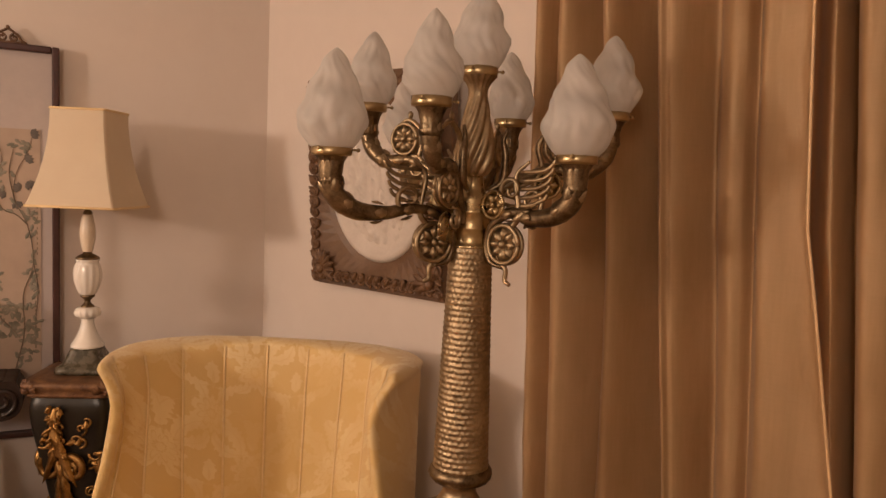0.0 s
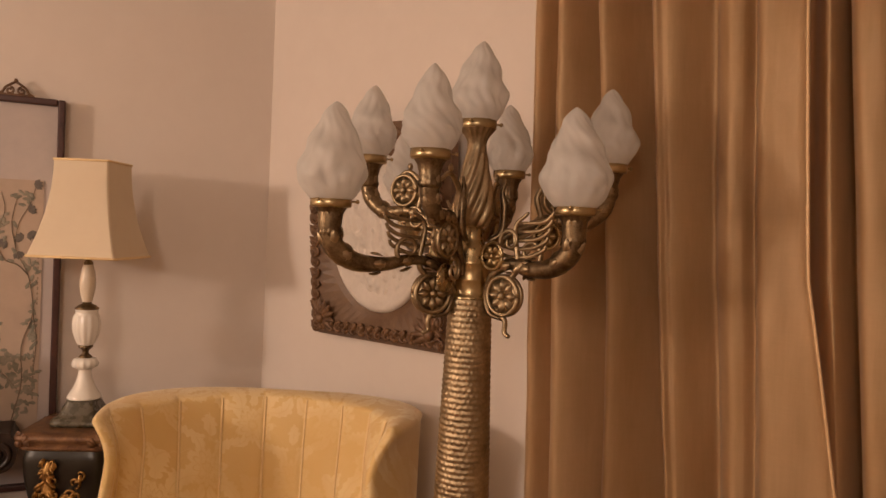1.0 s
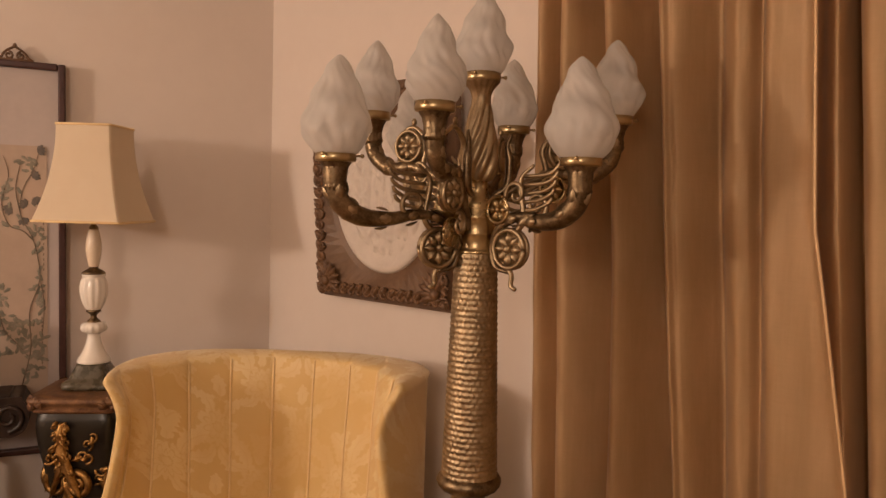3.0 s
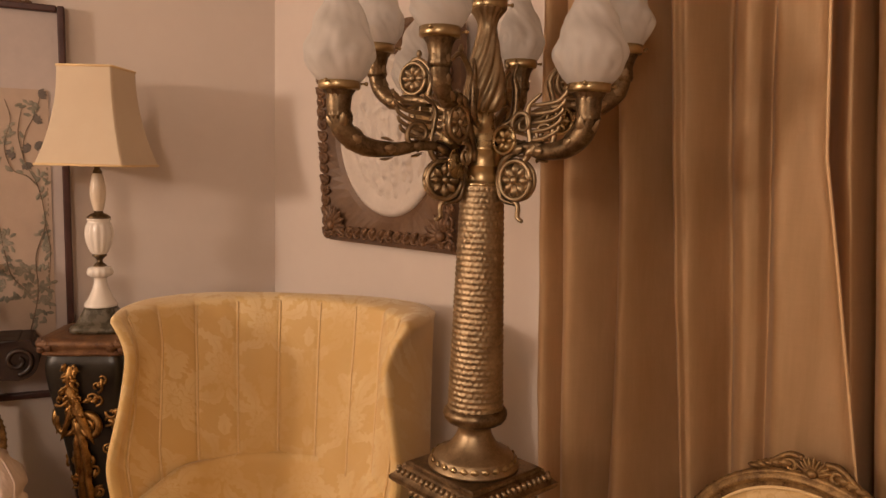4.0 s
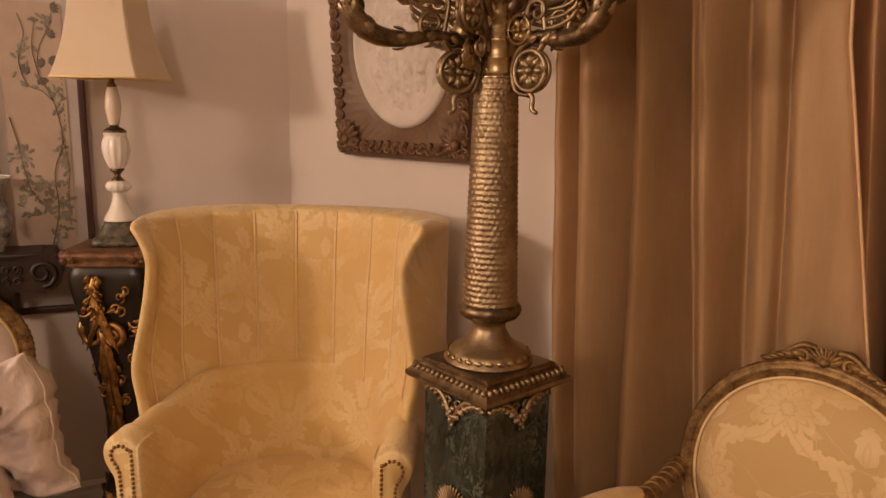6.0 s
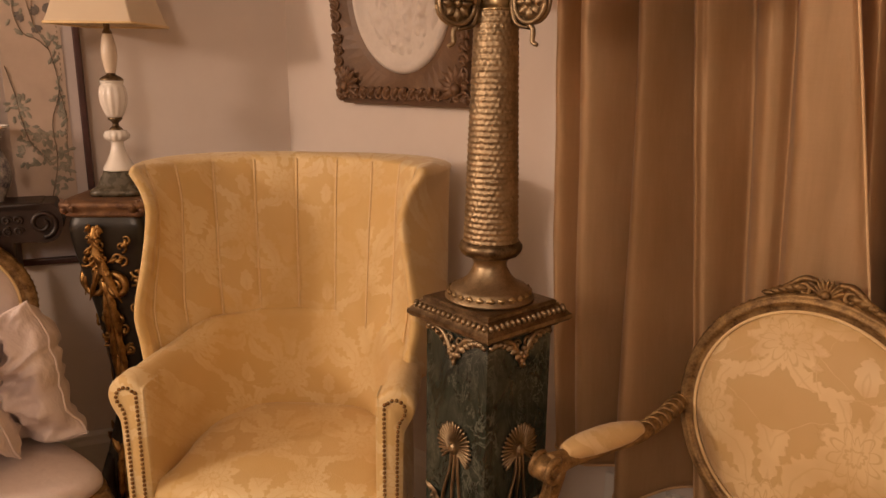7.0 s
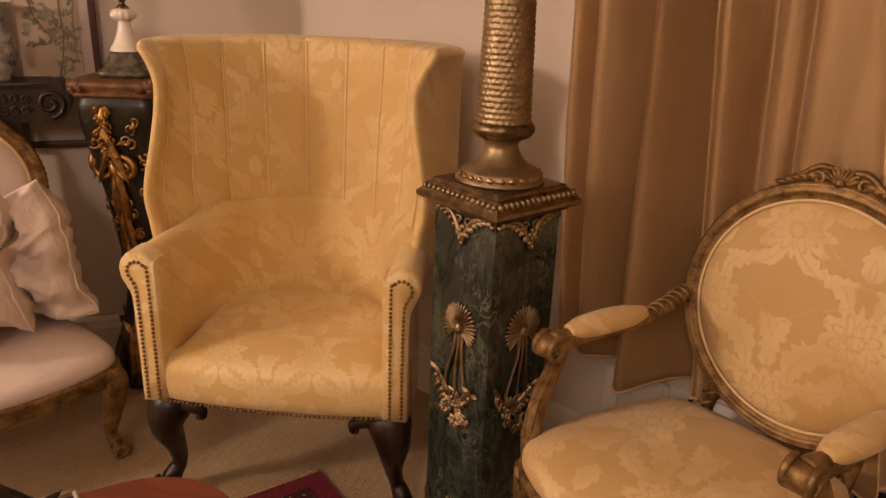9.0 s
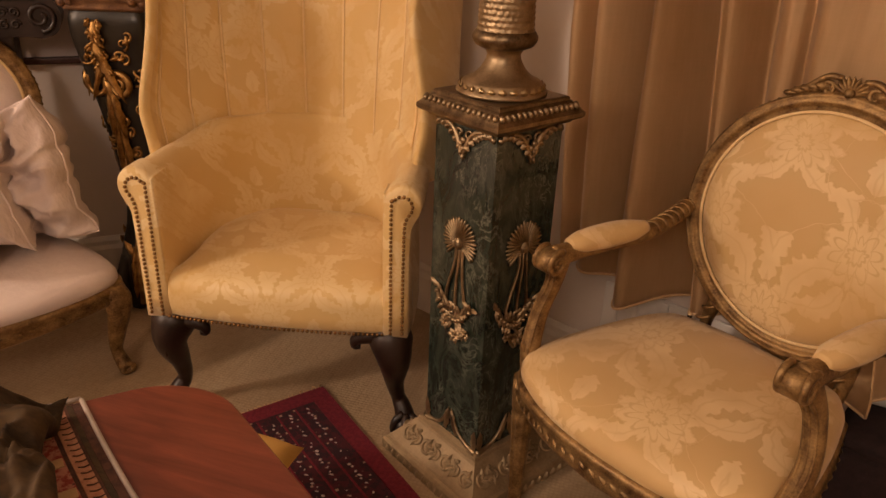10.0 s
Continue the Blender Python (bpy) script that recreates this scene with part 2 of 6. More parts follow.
def make_curtain():
    m, t, b = material("bronze_taffeta")
    v = coords(t, (1, 1, 0.05))
    streak = noise_tex(t, v, 130, 4, 0.7)
    big = noise_tex(t, coords(t, (1, 1, 0.35)), 6, 4, 0.6)
    slub = noise_tex(t, coords(t, (0.08, 0.08, 1)), 240, 3, 0.6)
    f = maths(t, "ADD", maths(t, "MULTIPLY", streak, 0.22), maths(t, "MULTIPLY", big, 0.78))
    col = ramp(t, f, [(0.32, (0.645, 0.430, 0.220)), (0.68, (0.815, 0.58, 0.335))])
    link(t, mixc(t, maths(t, "MULTIPLY", slub, 0.16), col, (0.45, 0.26, 0.10)), b.inputs["Base Color"])
    link(t, ramp(t, big, [(0.3, (0.42,) * 3), (0.7, (0.54,) * 3)]), b.inputs["Roughness"])
    b.inputs["Metallic"].default_value = 0.18
    b.inputs["Sheen Weight"].default_value = 0.3
    b.inputs["Sheen Roughness"].default_value = 0.35
    h = maths(t, "ADD", maths(t, "MULTIPLY", streak, 0.06), noise_tex(t, coords(t, (1, 1, 0.45)), 13, 4, 0.6, 0.8))
    bump(t, b, h, 0.20, 0.007)
    return m


def make_carpet():
    m, t, b = material("loop_carpet")
    v = coords(t)
    vor = t.nodes.new("ShaderNodeTexVoronoi")
    vor.inputs["Scale"].default_value = 95
    vor.inputs["Randomness"].default_value = 0.35
    link(t, v, vor.inputs["Vector"])
    rows = t.nodes.new("ShaderNodeTexWave")
    rows.inputs["Scale"].default_value = 11
    rows.inputs["Distortion"].default_value = 2.0
    rows.inputs["Detail Scale"].default_value = 8.0
    link(t, v, rows.inputs["Vector"])
    tone = noise_tex(t, v, 3, 5, 0.7)
    base = ramp(t, tone, [(0.3, (0.43, 0.315, 0.19)), (0.7, (0.55, 0.42, 0.27))])
    f = maths(t, "MULTIPLY", vor.outputs["Distance"], maths(t, "ADD", maths(t, "MULTIPLY", noise_tex(t, v, 40, 3), 0.9), 0.1))
    col = mixc(t, f, base, (0.24, 0.165, 0.09))
    link(t, col, b.inputs["Base Color"])
    b.inputs["Roughness"].default_value = 0.95
    h = maths(t, "SUBTRACT", maths(t, "MULTIPLY", rows.outputs["Fac"], 0.35), vor.outputs["Distance"])
    bump(t, b, h, 0.45, 0.004)
    return m


def make_marble():
    m, t, b = material("green_marble")
    v = coords(t, (1.4, 1.4, 0.5))
    cloud = noise_tex(t, v, 13, 7, 0.7, 1.6)
    base = ramp(t, cloud, [(0.32, (0.008, 0.012, 0.008)), (0.52, (0.026, 0.035, 0.026)), (0.78, (0.070, 0.080, 0.060))])
    streaks = []
    for stretch, scale, fine in (((1, 1, 0.45), 7, 0.020), ((1.3, 0.8, 0.7), 16, 0.030)):
        n = noise_tex(t, coords(t, stretch), scale, 7, 0.62, 2.2)
        line = ramp(t, maths(t, "ABSOLUTE", maths(t, "SUBTRACT", n, 0.5)), [(0.0, (1, 1, 1)), (fine, (0, 0, 0))])
        streaks.append(maths(t, "MULTIPLY", line, ramp(t, noise_tex(t, v, scale * 0.8, 3), [(0.45, (0, 0, 0)), (0.65, (0.6,) * 3)])))
    vein = maths(t, "MAXIMUM", streaks[0], streaks[1])
    link(t, mixc(t, vein, base, (0.20, 0.215, 0.17)), b.inputs["Base Color"])
    b.inputs["Roughness"].default_value = 0.16
    return m


def make_mahogany():
    m, t, b = material("mahogany")
    v = coords(t, (1, 9, 1))
    g = noise_tex(t, v, 5, 6, 0.65, 0.6)
    link(t, ramp(t, g, [(0.3, (0.13, 0.028, 0.014)), (0.7, (0.24, 0.062, 0.032))]), b.inputs["Base Color"])
    b.inputs["Roughness"].default_value = 0.3
    bump(t, b, g, 0.08, 0.001)
    return m


def make_rug(name, c1, c2, c3, scale):
    m, t, b = material(name)
    v = coords(t)
    vor = t.nodes.new("ShaderNodeTexVoronoi")
    vor.distance = "MANHATTAN"
    vor.inputs["Scale"].default_value = scale
    vor.inputs["Randomness"].default_value = 0.55
    link(t, v, vor.inputs["Vector"])
    n = noise_tex(t, v, scale * 1.7, 3)
    base = mixc(t, ramp(t, n, [(0.45, (0, 0, 0)), (0.55, (1, 1, 1))]), c1, c2)
    dot = ramp(t, vor.outputs["Distance"], [(0.16, (1, 1, 1)), (0.24, (0, 0, 0))])
    link(t, mixc(t, dot, base, c3), b.inputs["Base Color"])
    b.inputs["Roughness"].default_value = 0.95
    bump(t, b, noise_tex(t, v, 260, 2), 0.6, 0.003)
    return m


M_GLASS = make_glass()
M_SHADE = make_shade()
M_CURTAIN = make_curtain()
M_CARPET = make_carpet()
M_MARBLE = make_marble()
M_MAHOGANY = make_mahogany()
M_RUGFIELD = make_rug("rug_field", (0.035, 0.012, 0.02), (0.075, 0.012, 0.022), (0.42, 0.27, 0.19), 34)
M_RUGBORDER = make_rug("rug_border", (0.15, 0.010, 0.026), (0.20, 0.016, 0.032), (0.20, 0.02, 0.04), 60)
M_RUNNER = make_rug("runner_weave", (0.30, 0.055, 0.045), (0.50, 0.22, 0.15), (0.11, 0.035, 0.035), 46)
M_RUNDARK = simple("runner_dark_band", (0.035, 0.016, 0.012), (0.13, 0.055, 0.035), 60, 0.9, 0, 0.4, 300)
M_FRINGE = simple("white_edging", (0.44, 0.37, 0.32), (0.58, 0.50, 0.44), 40, 0.9, 0, 0.5, 300)


# ---- shape helpers ----
def part(name, bm, mat, parent=None, label="", smooth=True, at=None):
    me = bpy.data.meshes.new(name)
    bmesh.ops.recalc_face_normals(bm, faces=bm.faces[:])
    bm.to_mesh(me)
    bm.free()
    if smooth:
        me.polygons.foreach_set("use_smooth", [True] * len(me.polygons))
    me.materials.append(mat)
    ob = new(name, me)
    if at is not None:
        ob.matrix_basis = at
    if parent is not None:
        ob.parent = parent
    if label:
        tagged(ob, label)
    return ob


def split(name, bm, mat, parent, label="", smooth=True):
    """Each loose piece of bm as a part of its own."""
    left = set(bm.faces)
    while left:
        stack, island = [left.pop()], []
        while stack:
            f = stack.pop()
            island.append(f)
            for e in f.edges:
                for g in e.link_faces:
                    if g in left:
                        left.remove(g)
                        stack.append(g)
        piece, seen = bmesh.new(), {}
        for f in sorted(island, key=lambda q: q.index):
            vs = []
            for v in f.verts:
                if v not in seen:
                    seen[v] = piece.verts.new(v.co)
                vs.append(seen[v])
            piece.faces.new(vs)
        part(name, piece, mat, parent, label, smooth)
    bm.free()


def thing(name, m, label, category, group="", kind=""):
    ob = new(name)
    ob.empty_display_size = 0.05
    ob.matrix_basis = m
    return tagged(ob, label, category, group, kind)


def spline(pts, n):
    """n points along a smooth curve through pts (of any dimension)."""
    p = np.array(pts, float)
    p = np.vstack([2 * p[0] - p[1], p, 2 * p[-1] - p[-2]])
    out = []
    for u in np.linspace(0, len(p) - 3 - 1e-6, n):
        i, f = int(u), u - int(u)
        a, b, c, d = p[i], p[i + 1], p[i + 2], p[i + 3]
        out.append(0.5 * (2 * b + (c - a) * f + (2 * a - 5 * b + 4 * c - d) * f * f + (3 * b - a - 3 * c + d) * f ** 3))
    return np.array(out)


def tube(bm, pts, radii, n=24, segs=8, raw=False, flat=1.0):
    """A rounded tube along pts with radii; flat squeezes its section."""
    path = np.array(pts, float) if raw else spline(pts, n)
    n = len(path)
    rad = np.interp(np.linspace(0, 1, n), np.linspace(0, 1, len(radii)), radii) if len(radii) > 1 else np.full(n, radii[0])
    tang = np.gradient(path, axis=0)
    tang /= np.linalg.norm(tang, axis=1)[:, None] + 1e-9
    up = np.array([0.0, 0, 1]) if abs(tang[0][2]) < 0.9 else np.array([1.0, 0, 0])
    rings = []
    for i in range(n):
        side = np.cross(tang[i], up)
        side /= np.linalg.norm(side) + 1e-9
        up = np.cross(side, tang[i])
        rings.append([bm.verts.new(path[i] + rad[i] * (math.cos(a) * side + flat * math.sin(a) * up)) for a in np.linspace(0, 2 * math.pi, segs, endpoint=False)])
    for a, b in zip(rings, rings[1:]):
        for k in range(segs):
            bm.faces.new((a[k], a[(k + 1) % segs], b[(k + 1) % segs], b[k]))
    bm.faces.new(rings[0])
    bm.faces.new(rings[-1][::-1])
    return bm


def lathe(bm, prof, segs=32, centre=(0, 0, 0), wave=None):
    """Turn (radius, height) pairs round the z axis; wave(angle, height, row) scales the radius."""
    rings = []
    for i, (r, z) in enumerate(prof):
        rings.append([bm.verts.new((centre[0] + r * (wave(a, z, i) if wave else 1) * math.cos(a), centre[1] + r * (wave(a, z, i) if wave else 1) * math.sin(a), centre[2] + z)) for a in np.linspace(0, 2 * math.pi, segs, endpoint=False)])
    for a, b in zip(rings, rings[1:]):
        for k in range(segs):
            bm.faces.new((a[k], a[(k + 1) % segs], b[(k + 1) % segs], b[k]))
    bm.faces.new(rings[0][::-1])
    bm.faces.new(rings[-1])
    return bm


def block(bm, c, s, m=None, bevel=0.004, segs=2):
    """A box with rounded edges."""
    mat = (m or Matrix()) @ Matrix.Translation(c) @ Matrix.Diagonal((*s, 1))
    out = bmesh.ops.create_cube(bm, size=1, matrix=mat)
    if bevel:
        edges = list({e for v in out["verts"] for e in v.link_edges})
        bmesh.ops.bevel(bm, geom=edges, offset=bevel, segments=segs, affect="EDGES", profile=0.5)
    return bm


def blob(bm, c, s, m=None, u=8, v=6):
    mat = (m or Matrix()) @ Matrix.Translation(c) @ Matrix.Diagonal((*s, 1))
    bmesh.ops.create_uvsphere(bm, u_segments=u, v_segments=v, radius=1, matrix=mat)
    return bm


def spiral(bm, c, r0, r1, a0, a1, thick, m=None, n=26, segs=6, flat=1.0):
    """A scroll in the local x-z plane round c, radius r0 to r1, angles in degrees."""
    pts = []
    for f in np.linspace(0, 1, n):
        a, r = radians(a0 + (a1 - a0) * f), r0 + (r1 - r0) * f
        p = Vector((c[0] + r * math.cos(a), c[1], c[2] + r * math.sin(a)))
        pts.append(m @ p if m else p)
    tube(bm, pts, thick if isinstance(thick, (list, tuple)) else [thick], n, segs, True, flat)
    return bm


def leaf(bm, base, tip, width, m=None, lift=0.4, n=6):
    """A domed acanthus leaf lying near the local x-z plane; it swells towards -y."""
    base, tip = np.array(base, float), np.array(tip, float)
    d = tip - base
    ln = np.linalg.norm(d)
    d /= ln
    side = np.cross(d, (0, 1, 0))
    rows = []
    for i in range(n + 1):
        f = i / n
        w = width * (math.sin(math.pi * min(1, 0.12 + f * 0.88)) ** 0.7) * (1 + 0.18 * math.cos(i * math.pi))
        c = base + d * ln * f
        h = -width * lift * math.sin(math.pi * (0.1 + 0.8 * f))
        row = []
        for k, q in ((-1, 0.0), (-0.5, 0.8), (0, 1.15), (0.5, 0.8), (1, 0.0)):
            p = Vector(c + side * w * k + np.array((0, h * q, 0)))
            row.append(bm.verts.new(m @ p if m else p))
        rows.append(row)
    for a, b in zip(rows, rows[1:]):
        for k in range(4):
            bm.faces.new((a[k], a[k + 1], b[k + 1], b[k]))
    return bm


def rosette(bm, c, r, m=None, petals=8):
    """A flower disc in the local x-z plane facing -y: rim, petals and boss."""
    pts = [Vector((c[0] + r * math.cos(a), c[1], c[2] + r * math.sin(a))) for a in np.linspace(0, 2 * math.pi, 25)]
    tube(bm, [m @ p if m else p for p in pts], [r * 0.13], 25, 6, True)
    for k in range(petals):
        a = 2 * math.pi * k / petals
        leaf(bm, (c[0] + r * 0.22 * math.cos(a), c[1], c[2] + r * 0.22 * math.sin(a)), (c[0] + r * 0.9 * math.cos(a), c[1], c[2] + r * 0.9 * math.sin(a)), r * 0.26, m, 0.8, 4)
    blob(bm, (c[0], c[1] - r * 0.1, c[2]), (r * 0.24, r * 0.22, r * 0.24), m)
    mm = (m or Matrix()) @ Matrix.Translation((c[0], c[1] + r * 0.1, c[2])) @ pose(0, 0, 0, 90)
    bmesh.ops.create_cone(bm, cap_ends=True, segments=20, radius1=r, radius2=r, depth=r * 0.12, matrix=mm)
    return bm


def sheet(bm, rows, close=False):
    """Faces between rows of points."""
    vs = [[bm.verts.new(p) for p in row] for row in rows]
    for a, b in zip(vs, vs[1:]):
        k = len(a)
        for i in range(k if close else k - 1):
            bm.faces.new((a[i], a[(i + 1) % k], b[(i + 1) % k], b[i]))
    return vs


def cushion(bm, w, d, h, n=16, m=None, pinch=0.5, seed=0, wrinkle=0.0, warp=None):
    """A stuffed square cushion w x d, h thick, with drawn-in corners, in the local x-y plane."""
    for s in (1, -1):
        rows = []
        for i in range(n + 1):
            row = []
            for j in range(n + 1):
                u, v = 2 * i / n - 1, 2 * j / n - 1
                x, y = u * w / 2 * (1 - 0.10 * pinch * (1 - v * v)), v * d / 2 * (1 - 0.10 * pinch * (1 - u * u))
                z = s * h / 2 * ((1 - u ** 4) * (1 - v ** 4)) ** 0.45
                k = wrinkle * (0.35 - 1.6 * abs(noise.noise(Vector((u * 1.5 + 0.7 * v + seed, v * 1.1 - 0.4 * u, s * 3.0))))) - wrinkle * 0.9 * abs(noise.noise(Vector((u * 3.1 + seed, v * 2.4 + u, s)))) - wrinkle * 0.45 * abs(noise.noise(Vector((u * 6.5 - v * 2 + seed, v * 5.0, s + 2))))
                e = min(1, 3 * (1 - max(abs(u), abs(v))))
                p = Vector((x, y, z + k * e))
                if warp:
                    p = warp(u, v, p)
                row.append(m @ p if m else p)
            rows.append(row)
        sheet(bm, rows)
    bmesh.ops.remove_doubles(bm, verts=bm.verts[:], dist=0.0004)
    return bm

# ---- the room ----
def wall(name, p, q, height, mat, thick=0.12):
    """A wall slab whose face runs from p to q, thick to the left of that way."""
    p, q = Vector((*p, 0)), Vector((*q, 0))
    d = (q - p).normalized()
    n = Vector((-d.y, d.x, 0))
    bm = bmesh.new()
    c = [p, q, q + n * thick, p + n * thick]
    low = [bm.verts.new(v) for v in c]
    top = [bm.verts.new(v + Vector((0, 0, height))) for v in c]
    bm.faces.new(low[::-1])
    bm.faces.new(top)
    for i in range(4):
        bm.faces.new((low[i], low[(i + 1) % 4], top[(i + 1) % 4], top[i]))
    return tagged(part(name, bm, mat, None, "", False), "plain warm cream painted plaster wall", "wall", kind="structure")


H = 2.75
CORNER = (-1.06, 3.47)
LW, RW = Vector((0.766, 0.643, 0)), Vector((0.9135, -0.4067, 0))    # ways of the two walls, both to the right
LN, RN = Vector((0.643, -0.766, 0)), Vector((-0.4067, -0.9135, 0))  # their normals into the room
P_LEFT = (CORNER[0] - 3.2 * LW.x, CORNER[1] - 3.2 * LW.y)
P_RIGHT = (CORNER[0] + 3.6 * RW.x, CORNER[1] + 3.6 * RW.y)
wall("wall_west", P_LEFT, CORNER, H, M_WALL)
wall("wall_north", CORNER, P_RIGHT, H, M_WALL)
# unseen walls that close the room, in the darkened low-bounce colour
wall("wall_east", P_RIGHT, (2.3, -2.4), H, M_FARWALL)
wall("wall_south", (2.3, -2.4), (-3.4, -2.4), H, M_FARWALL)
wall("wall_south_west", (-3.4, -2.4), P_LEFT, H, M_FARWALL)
bm = bmesh.new()
block(bm, (-0.4, 0.6, -0.05), (7.6, 7.0, 0.1), None, 0)
tagged(part("floor", bm, M_CARPET, None, "", False), "beige looped wool carpet with a woven texture", "carpet", kind="structure")
bm = bmesh.new()
block(bm, (-0.4, 0.6, H + 0.05), (7.6, 7.0, 0.1), None, 0)
tagged(part("ceiling", bm, M_CEIL, None, "", False), "plain off-white ceiling", "ceiling", kind="structure")


def skirting(name, p, way, normal, length):
    bm = bmesh.new()
    prof = [(0.0, 0.0), (0.018, 0.0), (0.018, 0.13), (0.012, 0.145), (0.012, 0.16), (0.004, 0.175), (0.0, 0.175)]
    rows = [[Vector((*p, 0)) + way * s + normal * (a + 0.002) + Vector((0, 0, b)) for a, b in prof] for s in (0.02, length)]
    vs = sheet(bm, rows, True)
    for row in vs:
        bm.faces.new(row)
    tagged(part(name, bm, M_TRIM, None, "", False), "white glossy moulded baseboard", "baseboard", kind="structure")


skirting("baseboard_north", CORNER, RW, RN, 1.32)
skirting("baseboard_west", (CORNER[0] - 3.1 * LW.x, CORNER[1] - 3.1 * LW.y), LW, LN, 3.05)


def on_right(s, off, z):
    """A place s metres along the right wall from the corner, off metres out from it."""
    v = Vector((*CORNER, 0)) + RW * s + RN * off
    return Vector((v.x, v.y, z))


A_RIGHT = math.degrees(math.atan2(RW.y, RW.x))
A_LEFT = math.degrees(math.atan2(LW.y, LW.x))

# white panelled window apron that shows under the curtain
apron = thing("window_1", Matrix.Translation(on_right(1.90, 0.0, 0)) @ pose(0, 0, 0, 0, 0, A_RIGHT), "white painted panelled window apron behind the curtain", "window", kind="structure")
bm = bmesh.new()
block(bm, (0, -0.008, 0.19), (1.1, 0.012, 0.37), None, 0.003)
part("panel_board", bm, M_TRIM, apron, smooth=False)
for x in (-0.55, -0.475, -0.395, -0.30, -0.1, 0.2, 0.5):
    bm = bmesh.new()
    block(bm, (x, -0.020, 0.19), (0.018 if x > -0.5 else 0.045, 0.012, 0.37), None, 0.004)
    part("moulding", bm, M_TRIM, apron, smooth=False)
bm = bmesh.new()
block(bm, (-0.325, -0.030, 0.19), (0.012, 0.008, 0.37), None, 0.002)
part("seam_strip", bm, M_BLACKWOOD, apron, "dark upright strip", smooth=False)


# ---- curtain ----
HEIGHTS = (2.62, 2.20, 1.60, 1.00, 0.40)


def curtain(name, lines, folds, label, hem, deep):
    """A hanging cloth: lines run down the wall at HEIGHTS, folds give (place between lines, depth into the room)."""
    s0 = lines[0][0]
    ob = thing(name, Matrix.Translation(on_right(s0, 0, 0)) @ pose(0, 0, 0, 0, 0, A_RIGHT), label, "curtain", "curtains at the window")
    tab = np.array(lines, float)
    prof = spline(folds, 40 * len(folds))
    last = len(lines) - 1
    nu, nv = int(last * 62), 84
    bm = bmesh.new()
    rows = []
    for j in range(nv + 1):
        f = j / nv
        row = []
        for i in range(nu + 1):
            p = last * i / nu
            low = hem - 0.020 * math.exp(-((p - 2.15) / 0.3) ** 2) - 0.03 * max(0.0, min(1.0, (p - 3.5) / 1.5)) - 0.04 * max(0.0, p - 5.0)
            z = low + (2.62 - low) * f
            at = np.array([np.interp(-z, [-h for h in HEIGHTS], tab[k]) for k in (int(min(p, last - 1)), int(min(p, last - 1)) + 1)])
            s = at[0] + (at[1] - at[0]) * (p - int(min(p, last - 1)))
            q = p + 0.05 * noise.noise(Vector((p * 0.8, z * 1.3, 3.0)))
            q = min(max(q, 0.0), last)
            d = float(np.interp(q, prof[:, 0], prof[:, 1])) + 0.010
            d *= 1 + 0.20 * noise.noise(Vector((p * 1.1, z * 0.9, 7.0))) + deep(p, z)
            # soft dents, slanting drag lines and small creases
            d += 0.010 * noise.noise(Vector((s * 9, z * 1.6, 1.3)))
            d -= 0.010 * max(0, 0.28 - abs(noise.noise(Vector((s * 7 + z * 1.2, z * 2.1 - s * 2, 4.0))))) / 0.28 * max(0, noise.noise(Vector((s * 3, z * 1.7, 11.0))))
            d += 0.003 * noise.noise(Vector((s * 30 + z * 4, z * 9, 2.0)))
            row.append(Vector((s - s0, -max(d, 0.012), z)))
        rows.append(row)
    sheet(bm, rows)
    bmesh.ops.solidify(bm, geom=bm.faces[:], thickness=0.003)
    part("cloth", bm, M_CURTAIN, ob)
    bm = bmesh.new()
    tube(bm, [rows[0][i] + Vector((0, -0.002, 0.004)) for i in range(0, nu + 1, 2)], [0.0035], nu // 2, 6, True)
    part("hem", bm, M_CURTAIN, ob)
    bm = bmesh.new()
    tube(bm, [row[-1] + Vector((0, -0.001, 0)) for row in rows], [0.0035], nv + 1, 6, True)
    part("selvedge", bm, M_CURTAIN, ob, "folded side edge")
    return ob


curtain("curtain", [(1.118, 1.121, 1.128, 1.148, 1.195), (1.195, 1.200, 1.209, 1.228, 1.255), (1.300, 1.320, 1.360, 1.388, 1.410), (1.405, 1.437, 1.488, 1.540, 1.595),
                    (1.550, 1.570, 1.598, 1.636, 1.680), (1.648, 1.663, 1.690, 1.718, 1.745), (1.765, 1.772, 1.802, 1.900, 2.02)], [
    (0.0, 0.012), (0.08, 0.050), (0.32, 0.088), (0.55, 0.085), (0.85, 0.036), (0.95, 0.022), (1.01, 0.046), (1.10, 0.086), (1.27, 0.110), (1.45, 0.096), (1.72, 0.050), (1.92, 0.010),
    (1.98, 0.020), (2.04, 0.074), (2.12, 0.118), (2.26, 0.136), (2.42, 0.114), (2.66, 0.056), (2.90, 0.016), (2.97, 0.034), (3.06, 0.092), (3.17, 0.118), (3.27, 0.108), (3.38, 0.108), (3.54, 0.088), (3.80, 0.038),
    (3.96, 0.016), (4.14, 0.044), (4.42, 0.068), (4.70, 0.060), (4.92, 0.038), (5.03, 0.062), (5.18, 0.096), (5.6, 0.112), (5.88, 0.124), (6.0, 0.138)],
    "floor-length bronze gold taffeta curtain in deep soft folds", 0.425, lambda p, z: 0.30 * max(0, 1.5 - z) * math.exp(-((p - 2.15) / 0.5) ** 2))
